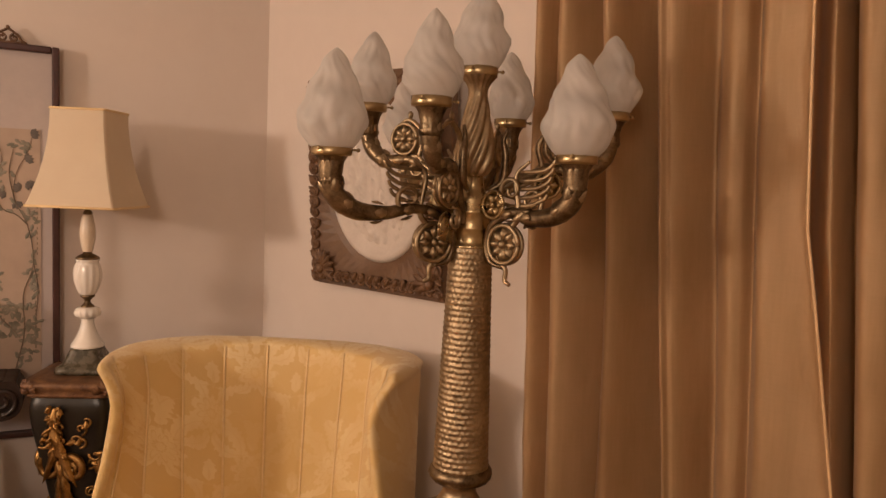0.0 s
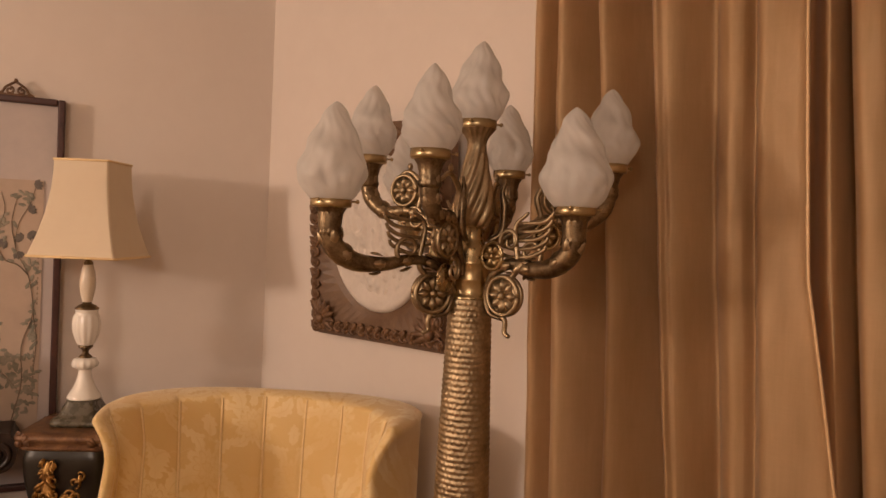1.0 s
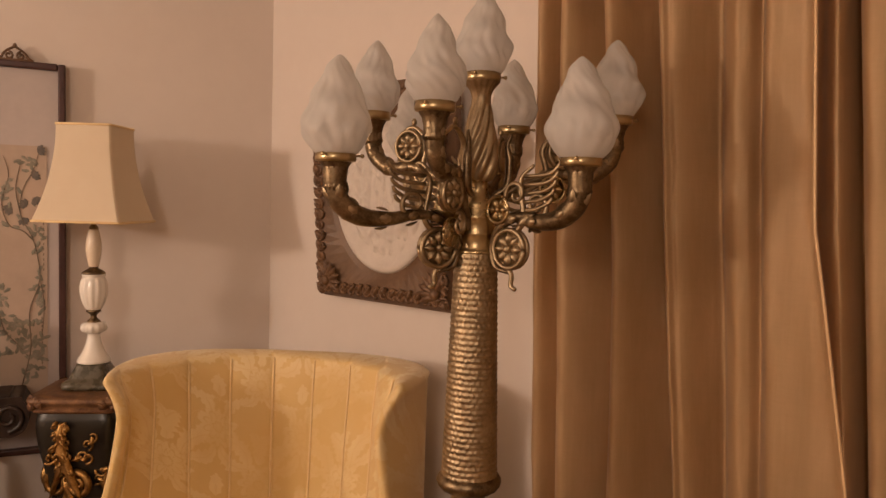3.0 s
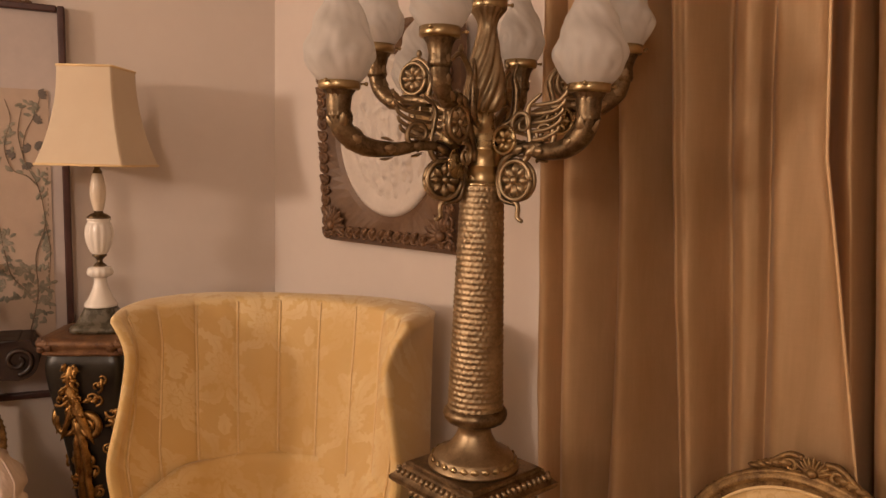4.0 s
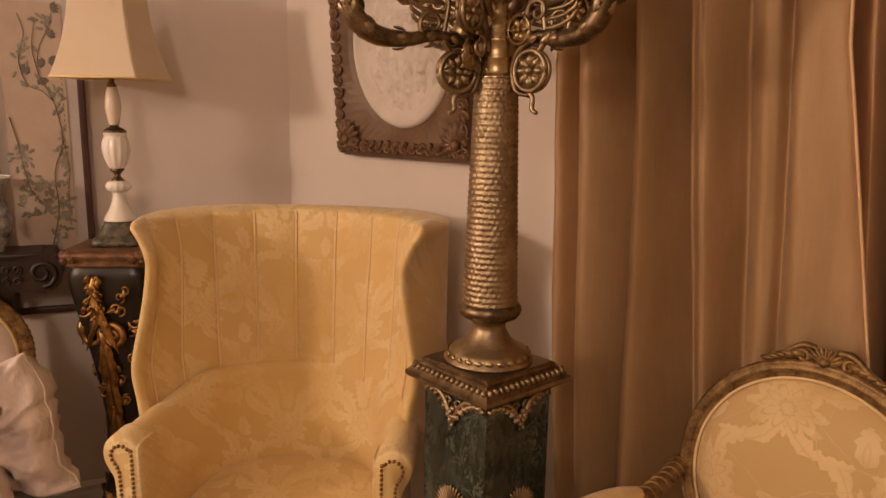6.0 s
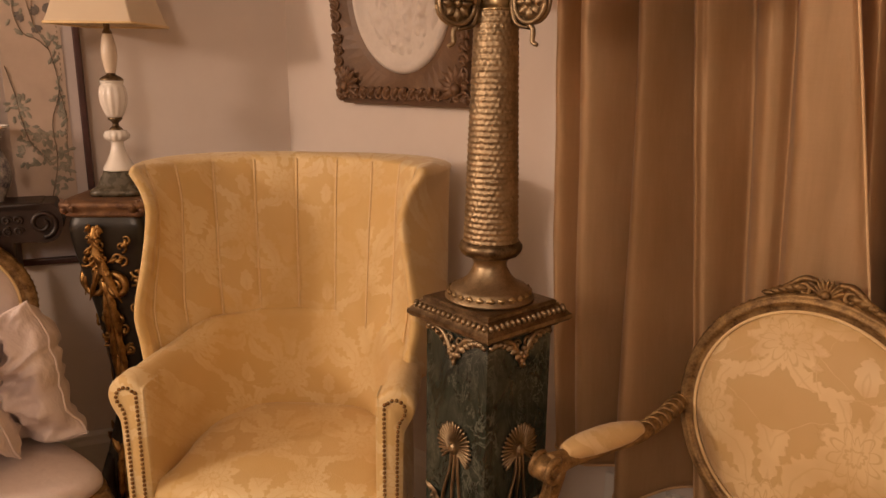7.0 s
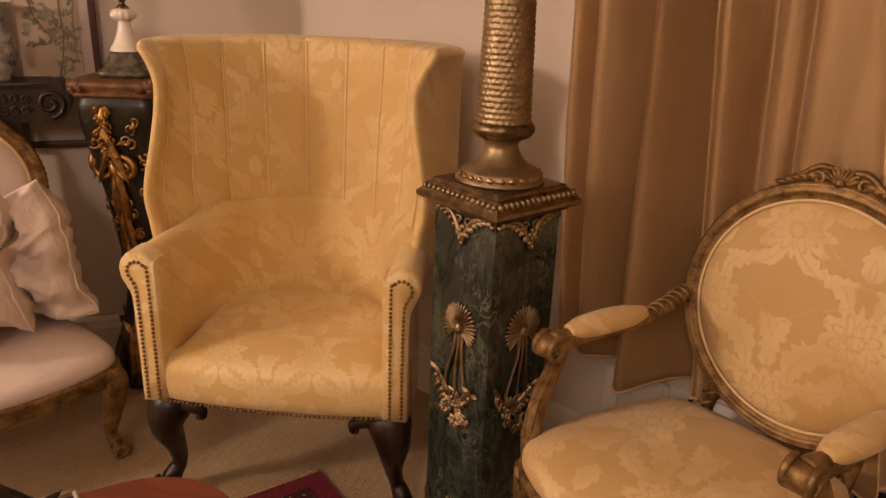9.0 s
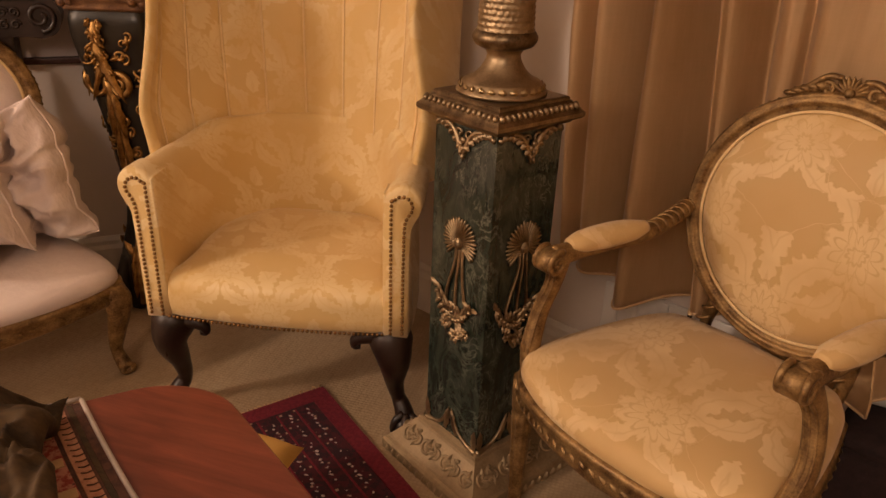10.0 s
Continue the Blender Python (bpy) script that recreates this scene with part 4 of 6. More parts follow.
def arm(dx, dy, zcup, low, seed):
    """A horn-shaped branch that ends in a cup at (dx, dy, zcup), with its scrolls and rosettes."""
    R = math.hypot(dx, dy)
    A = math.degrees(math.atan2(dy, dx))
    m = pose(0, 0, 0, 0, 0, A)
    bm = bmesh.new()
    c = zcup - 0.012
    if low:
        pts = [(R, 0, c), (R, 0, c - 0.045), (R - 0.014, 0, c - 0.072), (R - 0.052, 0, c - 0.094), (R - 0.11, 0, c - 0.097), (0.140, 0, c - 0.088), (0.096, 0, c - 0.092), (0.056, 0, c - 0.116), (0.042, 0, c - 0.152), (0.052, 0, c - 0.188), (0.085, 0, c - 0.198)]
        rad = [0.024, 0.020, 0.0200, 0.0180, 0.0135, 0.0105, 0.0095, 0.0085, 0.0075, 0.006, 0.004]
        ros = (0.088, c - 0.152, 0.037)
    else:
        w = R / 0.27
        pts = [(R, 0, c), (R, 0, c - 0.040), (R - 0.012 * w, 0, c - 0.075), (R - 0.05 * w, 0, c - 0.102), (R - 0.10 * w, 0, c - 0.098), (max(0.075, R - 0.14 * w), 0, c - 0.105), (0.062, 0, c - 0.140), (0.040, 0, c - 0.185), (0.034, 0, c - 0.21)]
        rad = [0.021, 0.019, 0.018, 0.016, 0.012, 0.010, 0.009, 0.008, 0.007]
        ros = (max(0.10, R - 0.10 * w), c - 0.055 if R > 0.2 else c - 0.14, 0.032)
    path = spline([m @ Vector(p) for p in pts], 52)
    tube(bm, path, rad, 52, 14, True)
    branch = part("branch", bm, M_BRASS_DARK, lamp, "dark bronze horn-shaped branch")
    bm = bmesh.new()  # fluted cup
    lathe(bm, [(0.019, -0.060), (0.022, -0.052), (0.020, -0.046), (0.019, -0.035), (0.023, -0.018), (0.029, -0.008), (0.033, -0.003)], 40, (dx, dy, zcup), lambda a, z, i: 1 + 0.05 * math.sin(14 * a))
    part("cup", bm, M_BRASS_DARK, branch, "fluted bronze cup")
    bm = bmesh.new()
    for k in range(5):  # leaves sheathing the horn
        p = path[8 + 6 * k]
        q = path[4 + 6 * k]
        mm = Matrix.Translation(p) @ (Vector(q - p).to_track_quat("X", "Z").to_matrix().to_4x4())
        for s in (0, 90, 180, 270):
            leaf(bm, (0, -rad[min(4, k)] * 0.72, 0), (0.026, -rad[min(4, k)] * 0.95, 0), 0.009, mm @ pose(0, 0, 0, s), 0.5, 5)
    split("sheath_leaf", bm, M_BRASS, branch)
    bm = bmesh.new()  # rosette hung in the scroll, on both sides
    for side in (0, 180):
        mm = m @ Matrix.Translation((ros[0], 0, ros[1])) @ pose(0, 0, 0, 0, 0, side)
        rosette(bm, (0, -0.006, 0), ros[2], mm, 8)
    part("rosette", bm, M_BRASS, branch, "pierced brass rosette")
    bm = bmesh.new()  # filigree scrolls
    rx, rz = ros[0], ros[1]
    if low:
        spiral(bm, (rx + 0.055, 0.004, rz + 0.085), 0.030, 0.006, -90, 330, [0.0055, 0.003], m, 26, 6)
        spiral(bm, (rx + 0.012, -0.004, rz + 0.105), 0.026, 0.006, 200, -200, [0.005, 0.003], m, 26, 6)
        for k in range(5):
            z = rz + 0.075 + 0.016 * k
            tube(bm, [m @ Vector(p) for p in ((rx + 0.03, 0, z), (rx + 0.06 + 0.006 * k, 0, z + 0.004), (rx + 0.088 + 0.004 * k, 0, z + 0.016), (rx + 0.094 + 0.004 * k, 0, z + 0.026))], [0.004, 0.0045, 0.004, 0.003], 12, 6)
        tube(bm, [m @ Vector(p) for p in ((rx - 0.02, 0, rz - 0.025), (rx + 0.004, 0, rz - 0.048), (rx + 0.004, 0, rz - 0.070), (rx + 0.016, 0, rz - 0.078))], [0.006, 0.005, 0.005, 0.004], 12, 6)
        tube(bm, [m @ Vector(p) for p in ((rx + 0.01, 0, rz + 0.03), (rx + 0.03, 0, rz + 0.06), (rx + 0.02, 0, rz + 0.13), (rx + 0.05, 0, rz + 0.16))], [0.006, 0.006, 0.005, 0.003], 18, 6)
    else:
        tube(bm, [m @ Vector(p) for p in ((0.045, 0, c - 0.16), (rx - 0.04, 0, c - 0.11), (rx - 0.045, 0, c - 0.05), (rx - 0.01, 0, c - 0.015), (rx + 0.025, 0, c - 0.03))], [0.006, 0.006, 0.006, 0.005, 0.004], 24, 6)
        spiral(bm, (rx - 0.03, 0.003, rz - 0.06), 0.026, 0.006, 60, 460, [0.005, 0.003], m, 24, 6)
        for k in range(4):
            z = c - 0.17 + 0.017 * k
            tube(bm, [m @ Vector(p) for p in ((0.06, 0, z), (0.085 + 0.006 * k, 0, z - 0.006), (0.112 + 0.006 * k, 0, z + 0.004), (0.118 + 0.006 * k, 0, z + 0.016))], [0.004, 0.0045, 0.004, 0.003], 12, 6)
        blob(bm, (rx - 0.01, 0, c - 0.004), (0.006, 0.006, 0.008), m, 6, 5)
    split("scroll", bm, M_BRASS, branch)
    bm = bmesh.new()
    rosette(bm, (0, 0, 0), 0.026, m @ Matrix.Translation((ros[0] - 0.025, -0.012, ros[1] + 0.075 if low else ros[1] - 0.075)), 6)
    part("small_rosette", bm, M_BRASS_POL, branch)
    gallery(branch, dx, dy, zcup)
    flame(zcup + 0.003, 1.1 if low else 0.98, 0.7 * seed, 1.3 * seed, branch, dx, dy)


Z0 = 0.954
for i, (x, y, z, low) in enumerate([(-0.222, -0.202, 1.704, True), (0.209, -0.121, 1.707, True), (-0.233, 0.303, 1.732, True),
                                    (-0.052, -0.154, 1.799, False), (-0.260, 0.092, 1.812, False), (0.256, 0.102, 1.803, False), (0.023, 0.269, 1.800, False)]):
    arm(x, y, z - Z0, low, i + 1)


# ---- wing chair ----
def ushape(u, w, y0, y1, p=0.85):
    """A point of a U in plan, open to the front: u from -1 to 1."""
    a = u * math.pi / 2
    s, c = math.sin(a), math.cos(a)
    return Vector((w * math.copysign(abs(s) ** p, s), y0 + (y1 - y0) * abs(c) ** p, 0))


def nails(bm, pts, r=0.0046):
    for p in pts:
        blob(bm, p, (r, r, r), None, 6, 4)


def along(pts, step):
    """Points every step metres along a polyline."""
    out, left = [], 0.0
    for a, b in zip(pts, pts[1:]):
        a, b = Vector(a), Vector(b)
        d = (b - a).length
        while left <= d:
            out.append(a + (b - a) * (left / d))
            left += step
        left -= d
    return out


def wing_chair():
    ob = thing("wing_chair", Matrix.Translation((-0.62, 2.47, 0)) @ pose(0, 0, 0, 0, 0, 11.5), "high barrel-backed wing chair in channelled yellow gold damask", "armchair")
    # back and wings, one padded shell with channels
    wz = spline([(0.66, 0.318), (0.74, 0.330), (0.82, 0.342), (0.95, 0.322), (1.06, 0.306), (1.12, 0.318), (1.165, 0.344), (1.20, 0.366)], 40)
    yez = spline([(0.66, 0.150), (0.80, 0.160), (0.95, 0.185), (1.05, 0.195), (1.20, 0.205)], 40)
    ycz = spline([(0.66, 0.478), (0.85, 0.488), (1.05, 0.503), (1.20, 0.520)], 40)

    def at_z(tab, z):
        return float(np.interp(z, tab[:, 0], tab[:, 1]))

    M = 200
    T = 0.062

    def top(u):
        return 1.170 + 0.006 * u

    def inner(u, f):
        z = 0.66 + (top(u) - 0.66) * f
        plain = 0.322 + 0.066 * (z - 0.66)  # the channels run straight, only the wings wave
        p = ushape(u, plain + (at_z(wz, z) - plain) * abs(u) ** 4, at_z(yez, z), at_z(ycz, z), 1.0)
        ch = abs(math.sin(math.pi * (u + 0.06) / 0.215)) ** 0.5 if -0.93 < u < 0.81 else 0.5 * min(1, 9 * min(abs(u + 0.92), abs(u - 0.80)))
        n = Vector((-math.sin(u * math.pi / 2), -math.cos(u * math.pi / 2), 0))
        pad = 0.004 * noise.noise(Vector((u * 6, z * 7, 2.0)))
        return p + n * (0.011 * ch + pad) + Vector((-0.018, 0, z))

    def outer(u, f):
        z = 0.66 + (top(u) - 0.66) * f
        p = ushape(u, 1.0, at_z(yez, z) + 0.022, at_z(ycz, z) + T + 0.018, 0.55)
        w = at_z(wz, z) + 0.034
        w += (max(0.425, w + 0.045) - w) * min(1.0, max(0.0, p.y - at_z(yez, z) - 0.022) / 0.20) ** 0.8
        return Vector((p.x * w - 0.018, p.y, z - 0.004))

    bm = bmesh.new()
    rows = []
    us = np.linspace(-1, 1, M + 1)
    N = 34
    for j in range(N + 6):
        f = min(1.0, j / (N - 1))
        k = max(0, j - (N - 1)) / 6
        close = 1 - math.cos(k * math.pi / 2)
        rise = 0.020 * math.sin(k * math.pi / 2)
        row = []
        for u in us:
            a, b = inner(u, f), outer(u, f)
            mid = (a + b) / 2
            row.append(a.lerp(mid, close) + Vector((0, 0, rise)))
        a, b = inner(1, f), outer(1, f)
        for t in (0.25, 0.5, 0.75):
            q = a.lerp(b, t) + Vector((0, -0.026 * math.sin(math.pi * t), 0))
            row.append(q.lerp((a + b) / 2, close * 0.9) + Vector((0, 0, rise)))
        for u in us[::-1]:
            a, b = inner(u, f), outer(u, f)
            mid = (a + b) / 2
            row.append(b.lerp(mid, close) + Vector((0, 0, rise)))
        a, b = inner(-1, f), outer(-1, f)
        for t in (0.75, 0.5, 0.25):
            q = a.lerp(b, t) + Vector((0, -0.026 * math.sin(math.pi * t), 0))
            row.append(q.lerp((a + b) / 2, close * 0.9) + Vector((0, 0, rise)))
        rows.append(row)
    sheet(bm, rows, True)
    bmesh.ops.remove_doubles(bm, verts=bm.verts[:], dist=0.0003)
    back = part("backrest", bm, M_GOLD_DAMASK, ob, "fluted gold damask back with flaring wings")
    for k in range(-4, 5):
        u = -0.06 + 0.215 * k
        bm = bmesh.new()
        inward = Vector((-math.sin(u * math.pi / 2), -math.cos(u * math.pi / 2), 0)) * 0.0035
        pts = [inner(u, f) + inward for f in np.linspace(0.08, 1, 18)]
        e = outer(u, 1)
        pts += [inner(u, 1).lerp(e, 0.25) + Vector((0, 0, 0.013)), inner(u, 1).lerp(e, 0.6) + Vector((0, 0, 0.012))]
        tube(bm, pts, [0.0032], len(pts), 6, True)
        part("piping", bm, M_PIPING, back, "raised seam cord")
    # lower tub: flush with the back behind, rolling outwards into the arms in front
    prof = [(0.0, 0.36), (0.0, 0.50), (-0.004, 0.61), (-0.002, 0.672), (0.010, 0.706), (0.034, 0.722), (0.060, 0.718), (0.077, 0.698), (0.081, 0.672), (0.074, 0.648), (0.064, 0.622), (0.060, 0.57), (0.062, 0.44), (0.062, 0.336)]
    hind = [(-0.022, 0.36), (-0.016, 0.50), (-0.008, 0.61), (-0.002, 0.68), (0.002, 0.715), (0.006, 0.735), (0.016, 0.742), (0.04, 0.740), (0.06, 0.72), (0.065, 0.68), (0.066, 0.64), (0.066, 0.57), (0.066, 0.44), (0.066, 0.336)]
    bm = bmesh.new()
    rows = []
    for u in np.linspace(-1, 1, 110):
        a = u * math.pi / 2
        g = min(1.0, max(0.0, (abs(u) - 0.42) / 0.42))
        g = g * g * (3 - 2 * g)
        n = Vector((math.copysign(abs(math.sin(a)) ** 0.6, a), math.cos(a), 0)).normalized()
        base = ushape(u, 0.272, 0.012, 0.460, 0.72)
        row = []
        for (d, z), (d2, z2) in zip(prof, hind):
            k = 0.0025 * noise.noise(Vector((u * 7, z * 9, 5.0))) if abs(u) < 0.97 else 0
            row.append(base + n * (d * g + d2 * (1 - g) + k) + Vector((0, 0, z * g + z2 * (1 - g) + 0.016 * math.sin(math.pi * g))))
        rows.append(row)
    sheet(bm, rows)
    part("tub", bm, M_GOLD_DAMASK, ob, "padded arms and lower back in one")
    # seat
    bm = bmesh.new()
    rows = []
    front = [(-0.024, 0.334), (-0.034, 0.344), (-0.037, 0.37), (-0.038, 0.405), (-0.034, 0.430), (-0.020, 0.444), (0.0, 0.450)]
    ys = front + [(y, 0.450) for y in np.linspace(0.03, 0.485, 22)]
    for y, z in ys:
        half = 0.275 if y < 0.16 else 0.275 * max(0.0, 1 - ((y - 0.16) / 0.335) ** 2.6) ** 0.5 + 0.004
        row = []
        for u in np.linspace(-1, 1, 41):
            dome = 0.024 * (1 - u ** 4) * min(1, max(0, (y + 0.03) / 0.12)) * (1 - 0.5 * max(0, (y - 0.3) / 0.2))
            bow = -0.016 * (1 - u * u) if y < 0.02 else -0.016 * (1 - u * u) * max(0, 1 - y / 0.2)
            sink = 0.030 * max(0.0, (abs(u) - 0.88) / 0.12) ** 2 * min(1, max(0, y / 0.1)) + 0.035 * max(0.0, (y - 0.39) / 0.09) ** 2
            row.append(Vector((u * half, y + bow, z + (dome - sink if z > 0.44 else 0))))
        rows.append(row)
    sheet(bm, rows)
    part("seat", bm, M_GOLD_DAMASK, ob, "tight rounded gold damask seat")
    bm = bmesh.new()
    nails(bm, along([(x, -0.040 - 0.016 * (1 - (x / 0.275) ** 2), 0.339) for x in np.linspace(-0.272, 0.272, 30)], 0.0115))
    part("nail_trim", bm, M_NAIL, ob, "row of antique brass nails")
    for sx in (-1, 1):
        out = [(0.267, 0.336), (0.267, 0.672), (0.275, 0.706), (0.304, 0.726), (0.332, 0.724), (0.353, 0.706), (0.358, 0.676), (0.345, 0.648), (0.334, 0.618), (0.331, 0.50), (0.331, 0.336)]
        sm = spline(out, 46)
        bm = bmesh.new()
        rows = []
        c = np.array((0.312, 0.52))
        for y, k in ((0.03, 1.0), (-0.024, 1.0), (-0.036, 0.97), (-0.040, 0.90)):
            rows.append([Vector((sx * (p[0] if k == 1.0 else 0.3075 + (p[0] - 0.3075) * k), y, p[1] if k == 1.0 else p[1] - (1 - k) * 0.08 * (1 if p[1] > 0.62 else 0))) for p in sm])
        vs = sheet(bm, rows, True)
        bm.faces.new(vs[-1])
        panel = part("arm_front", bm, M_GOLD_DAMASK, ob, "scrolled arm front edged with nails")
        bm = bmesh.new()
        ins = [(0.288, 0.344), (0.288, 0.666), (0.293, 0.690), (0.307, 0.703), (0.324, 0.701), (0.335, 0.688), (0.336, 0.672), (0.327, 0.655), (0.319, 0.626), (0.317, 0.50), (0.317, 0.344)]
        nails(bm, along([(sx * p[0], -0.0415, p[1]) for p in spline(ins, 60)], 0.0112))
        part("nail_trim", bm, M_NAIL, panel)
        # carved front leg with claw and ball
        bm = bmesh.new()
        tube(bm, [(sx * 0.272, 0.03, 0.338), (sx * 0.284, 0.0, 0.30), (sx * 0.294, -0.012, 0.248), (sx * 0.290, 0.020, 0.165), (sx * 0.296, 0.044, 0.10), (sx * 0.311, 0.034, 0.068), (sx * 0.324, 0.016, 0.035)], [0.048, 0.057, 0.042, 0.025, 0.019, 0.024, 0.028], 30, 14)
        tube(bm, [(sx * 0.262, 0.0, 0.312), (sx * 0.225, -0.014, 0.316), (sx * 0.198, -0.016, 0.304), (sx * 0.194, -0.016, 0.286), (sx * 0.208, -0.016, 0.284)], [0.026, 0.021, 0.016, 0.011, 0.007], 16, 8)
        for k in range(5):  # carved acanthus on the knee
            leaf(bm, (sx * (0.262 + 0.013 * k), -0.040 + 0.004 * abs(k - 2), 0.318), (sx * (0.272 + 0.010 * k), -0.046 + 0.006 * abs(k - 2), 0.215 + 0.014 * abs(k - 2)), 0.010, None, 0.7)
        leg = part("leg", bm, M_DARKWOOD, ob, "dark carved cabriole leg")
        bm = bmesh.new()
        blob(bm, (sx * 0.326, 0.010, 0.033), (0.037, 0.037, 0.033), None, 16, 12)
        for a in (-60, 0, 60, 180):
            m = Matrix.Translation((sx * 0.326, 0.010, 0)) @ pose(0, 0, 0, 0, 0, a - 90)
            tube(bm, [m @ Vector(p) for p in ((0.010, 0, 0.070), (0.030, 0, 0.058), (0.041, 0, 0.034), (0.037, 0, 0.010))], [0.012, 0.011, 0.009, 0.006], 10, 7)
        part("claw_foot", bm, M_DARKWOOD, leg, "claw and ball foot")
        bm = bmesh.new()
        tube(bm, [(sx * 0.20, 0.43, 0.35), (sx * 0.205, 0.46, 0.16), (sx * 0.215, 0.52, 0.0)], [0.026, 0.021, 0.017], 10, 8)
        part("rear_leg", bm, M_DARKWOOD, ob)


wing_chair()


# ---- oval-backed French chairs ----
def french_chair(m, label, fabric, wood, seat_z, arms, oval_z, oval_r, cabriole, oval_x=0.0, group=""):
    ob = thing("french_chair", m, label, "armchair" if arms else "chair", group)
    half = [(0.0, -0.128), (0.10, -0.122), (0.19, -0.100), (0.262, -0.060), (0.287, -0.005), (0.280, 0.10), (0.254, 0.24), (0.218, 0.345), (0.16, 0.385), (0.0, 0.40)]
    ring = [tuple(p) for p in spline(half, 40)] + [(-p[0], p[1]) for p in spline(half, 40)[-2:0:-1]]
    cy = 0.13
    # seat pad
    bm = bmesh.new()
    prof = [(0.97, -0.012), (0.995, 0.0), (0.995, 0.014), (0.965, 0.032), (0.90, 0.045), (0.75, 0.060), (0.5, 0.071), (0.25, 0.076), (0.02, 0.078)]
    vs = sheet(bm, [[Vector((x * k, cy + (y - cy) * k, seat_z + z)) for x, y in ring] for k, z in prof], True)
    bm.faces.new(vs[-1])
    part("seat", bm, fabric, ob, "sprung seat with a domed top")
    # moulded rail
    bm = bmesh.new()
    prof = [(0.90, -0.006), (1.0, -0.006), (1.020, -0.014), (1.016, -0.024), (1.006, -0.030), (1.012, -0.036), (1.022, -0.043), (1.016, -0.052), (1.0, -0.056), (0.90, -0.056)]
    sheet(bm, [[Vector((x * k, cy + (y - cy) * k, seat_z + z - (0.012 * (1 - min(1, abs(x) / 0.2)) if z < -0.04 else 0))) for x, y in ring] for k, z in prof], True)
    rail = part("seat_rail", bm, wood, ob, "moulded gilt seat rail")
    bm = bmesh.new()
    for i in range(0, len(ring), 1):
        x, y = ring[i]
        if y < 0.33:
            n = Vector((x, (y - cy), 0)).normalized()
            mm = Matrix.Translation((x * 1.02, cy + (y - cy) * 1.02, seat_z - 0.040)) @ pose(0, 0, 0, 0, 0, math.degrees(math.atan2(n.y, n.x)) + 90)
            leaf(bm, (-0.008, 0, 0.004), (0.008, -0.001, -0.004), 0.007, mm, 0.5, 3)
    part("rail_carving", bm, wood, rail)
    for sx, y, front in ((-1, -0.045, True), (1, -0.045, True), (-1, 0.34, False), (1, 0.34, False)):
        bm = bmesh.new()
        x = sx * (0.258 if front else 0.205)
        if cabriole and front:
            tube(bm, [(x, y, seat_z - 0.02), (x + sx * 0.012, y - 0.012, seat_z - 0.06), (x, y + 0.005, seat_z * 0.45), (x - sx * 0.004, y + 0.015, 0.075), (x + sx * 0.006, y - 0.008, 0.02)], [0.030, 0.028, 0.019, 0.013, 0.017], 22, 10)
            spiral(bm, (x + sx * 0.004, y - 0.016, 0.020), 0.018, 0.006, 90, -260, [0.008, 0.005], None, 14, 7)
            leaf(bm, (x, y - 0.032, seat_z - 0.035), (x, y - 0.026, seat_z - 0.13), 0.017, None, 0.6)
        else:
            h = seat_z - 0.045
            pr = [(0.013, 0.0), (0.015, 0.012), (0.013, 0.03), (0.019, h * 0.6), (0.022, h * 0.82), (0.024, h * 0.84), (0.019, h * 0.86), (0.024, h * 0.88), (0.026, h), (0.026, h + 0.03)]
            lathe(bm, pr, 48, (x, y, 0), lambda a, z, i: 1 + (0.13 * (abs(math.cos(5 * a)) - 0.6) if 0.03 < z < h * 0.83 else 0))
        part("leg", bm, wood, ob, "carved gilt cabriole leg" if cabriole and front else "fluted turned gilt leg")
    # oval back
    oc = Vector((oval_x, 0.405, oval_z))
    lean = Matrix.Translation(oc) @ pose(0, 0, 0, -5)
    rx, rz = oval_r

    def oval(k, y, n=72):
        return [lean @ Vector((rx * k * math.cos(a), y, rz * k * math.sin(a))) for a in np.linspace(0, 2 * math.pi, n, endpoint=False)]

    bm = bmesh.new()
    sheet(bm, [oval(0.86, 0.014), oval(0.86, -0.010), oval(0.885, -0.018), oval(0.905, -0.014), oval(0.915, -0.020), oval(0.945, -0.026), oval(0.965, -0.018), oval(0.975, -0.022), oval(1.0, -0.016), oval(1.005, 0.0), oval(0.99, 0.014), oval(0.86, 0.014)], True)
    fr = part("back_frame", bm, wood, ob, "moulded oval gilt back frame")
    bm = bmesh.new()
    for k in range(88):
        a = 2 * math.pi * k / 88
        mm = lean @ Matrix.Translation((rx * 1.0 * math.cos(a), -0.010, rz * 1.0 * math.sin(a))) @ pose(0, 0, 0, 0, -math.degrees(a) + 90, 0)
        leaf(bm, (-0.010, -0.002, -0.003), (0.011, -0.004, -0.002), 0.0042, mm, 0.9, 4)
    part("leaf_border", bm, wood, fr)
    bm = bmesh.new()
    pts = oval(0.865, -0.016, 96)
    tube(bm, pts + pts[:1], [0.0035], 97, 6, True)
    part("gimp_cord", bm, M_PIPING, fr)
    bm = bmesh.new()
    vs = sheet(bm, [oval(0.87, -0.006), oval(0.84, -0.018), oval(0.76, -0.028), oval(0.6, -0.038), oval(0.35, -0.045), oval(0.05, -0.048)], True)
    bm.faces.new(vs[-1])
    part("back_pad", bm, fabric, ob, "padded oval back")
    bm = bmesh.new()
    vs = sheet(bm, [oval(0.87, 0.008), oval(0.5, 0.016), oval(0.05, 0.018)], True)
    bm.faces.new(vs[-1])
    part("back_lining", bm, fabric, ob)
    bm = bmesh.new()  # shell and leaf crest
    mm = lean @ Matrix.Translation((0, -0.008, rz * 1.0))
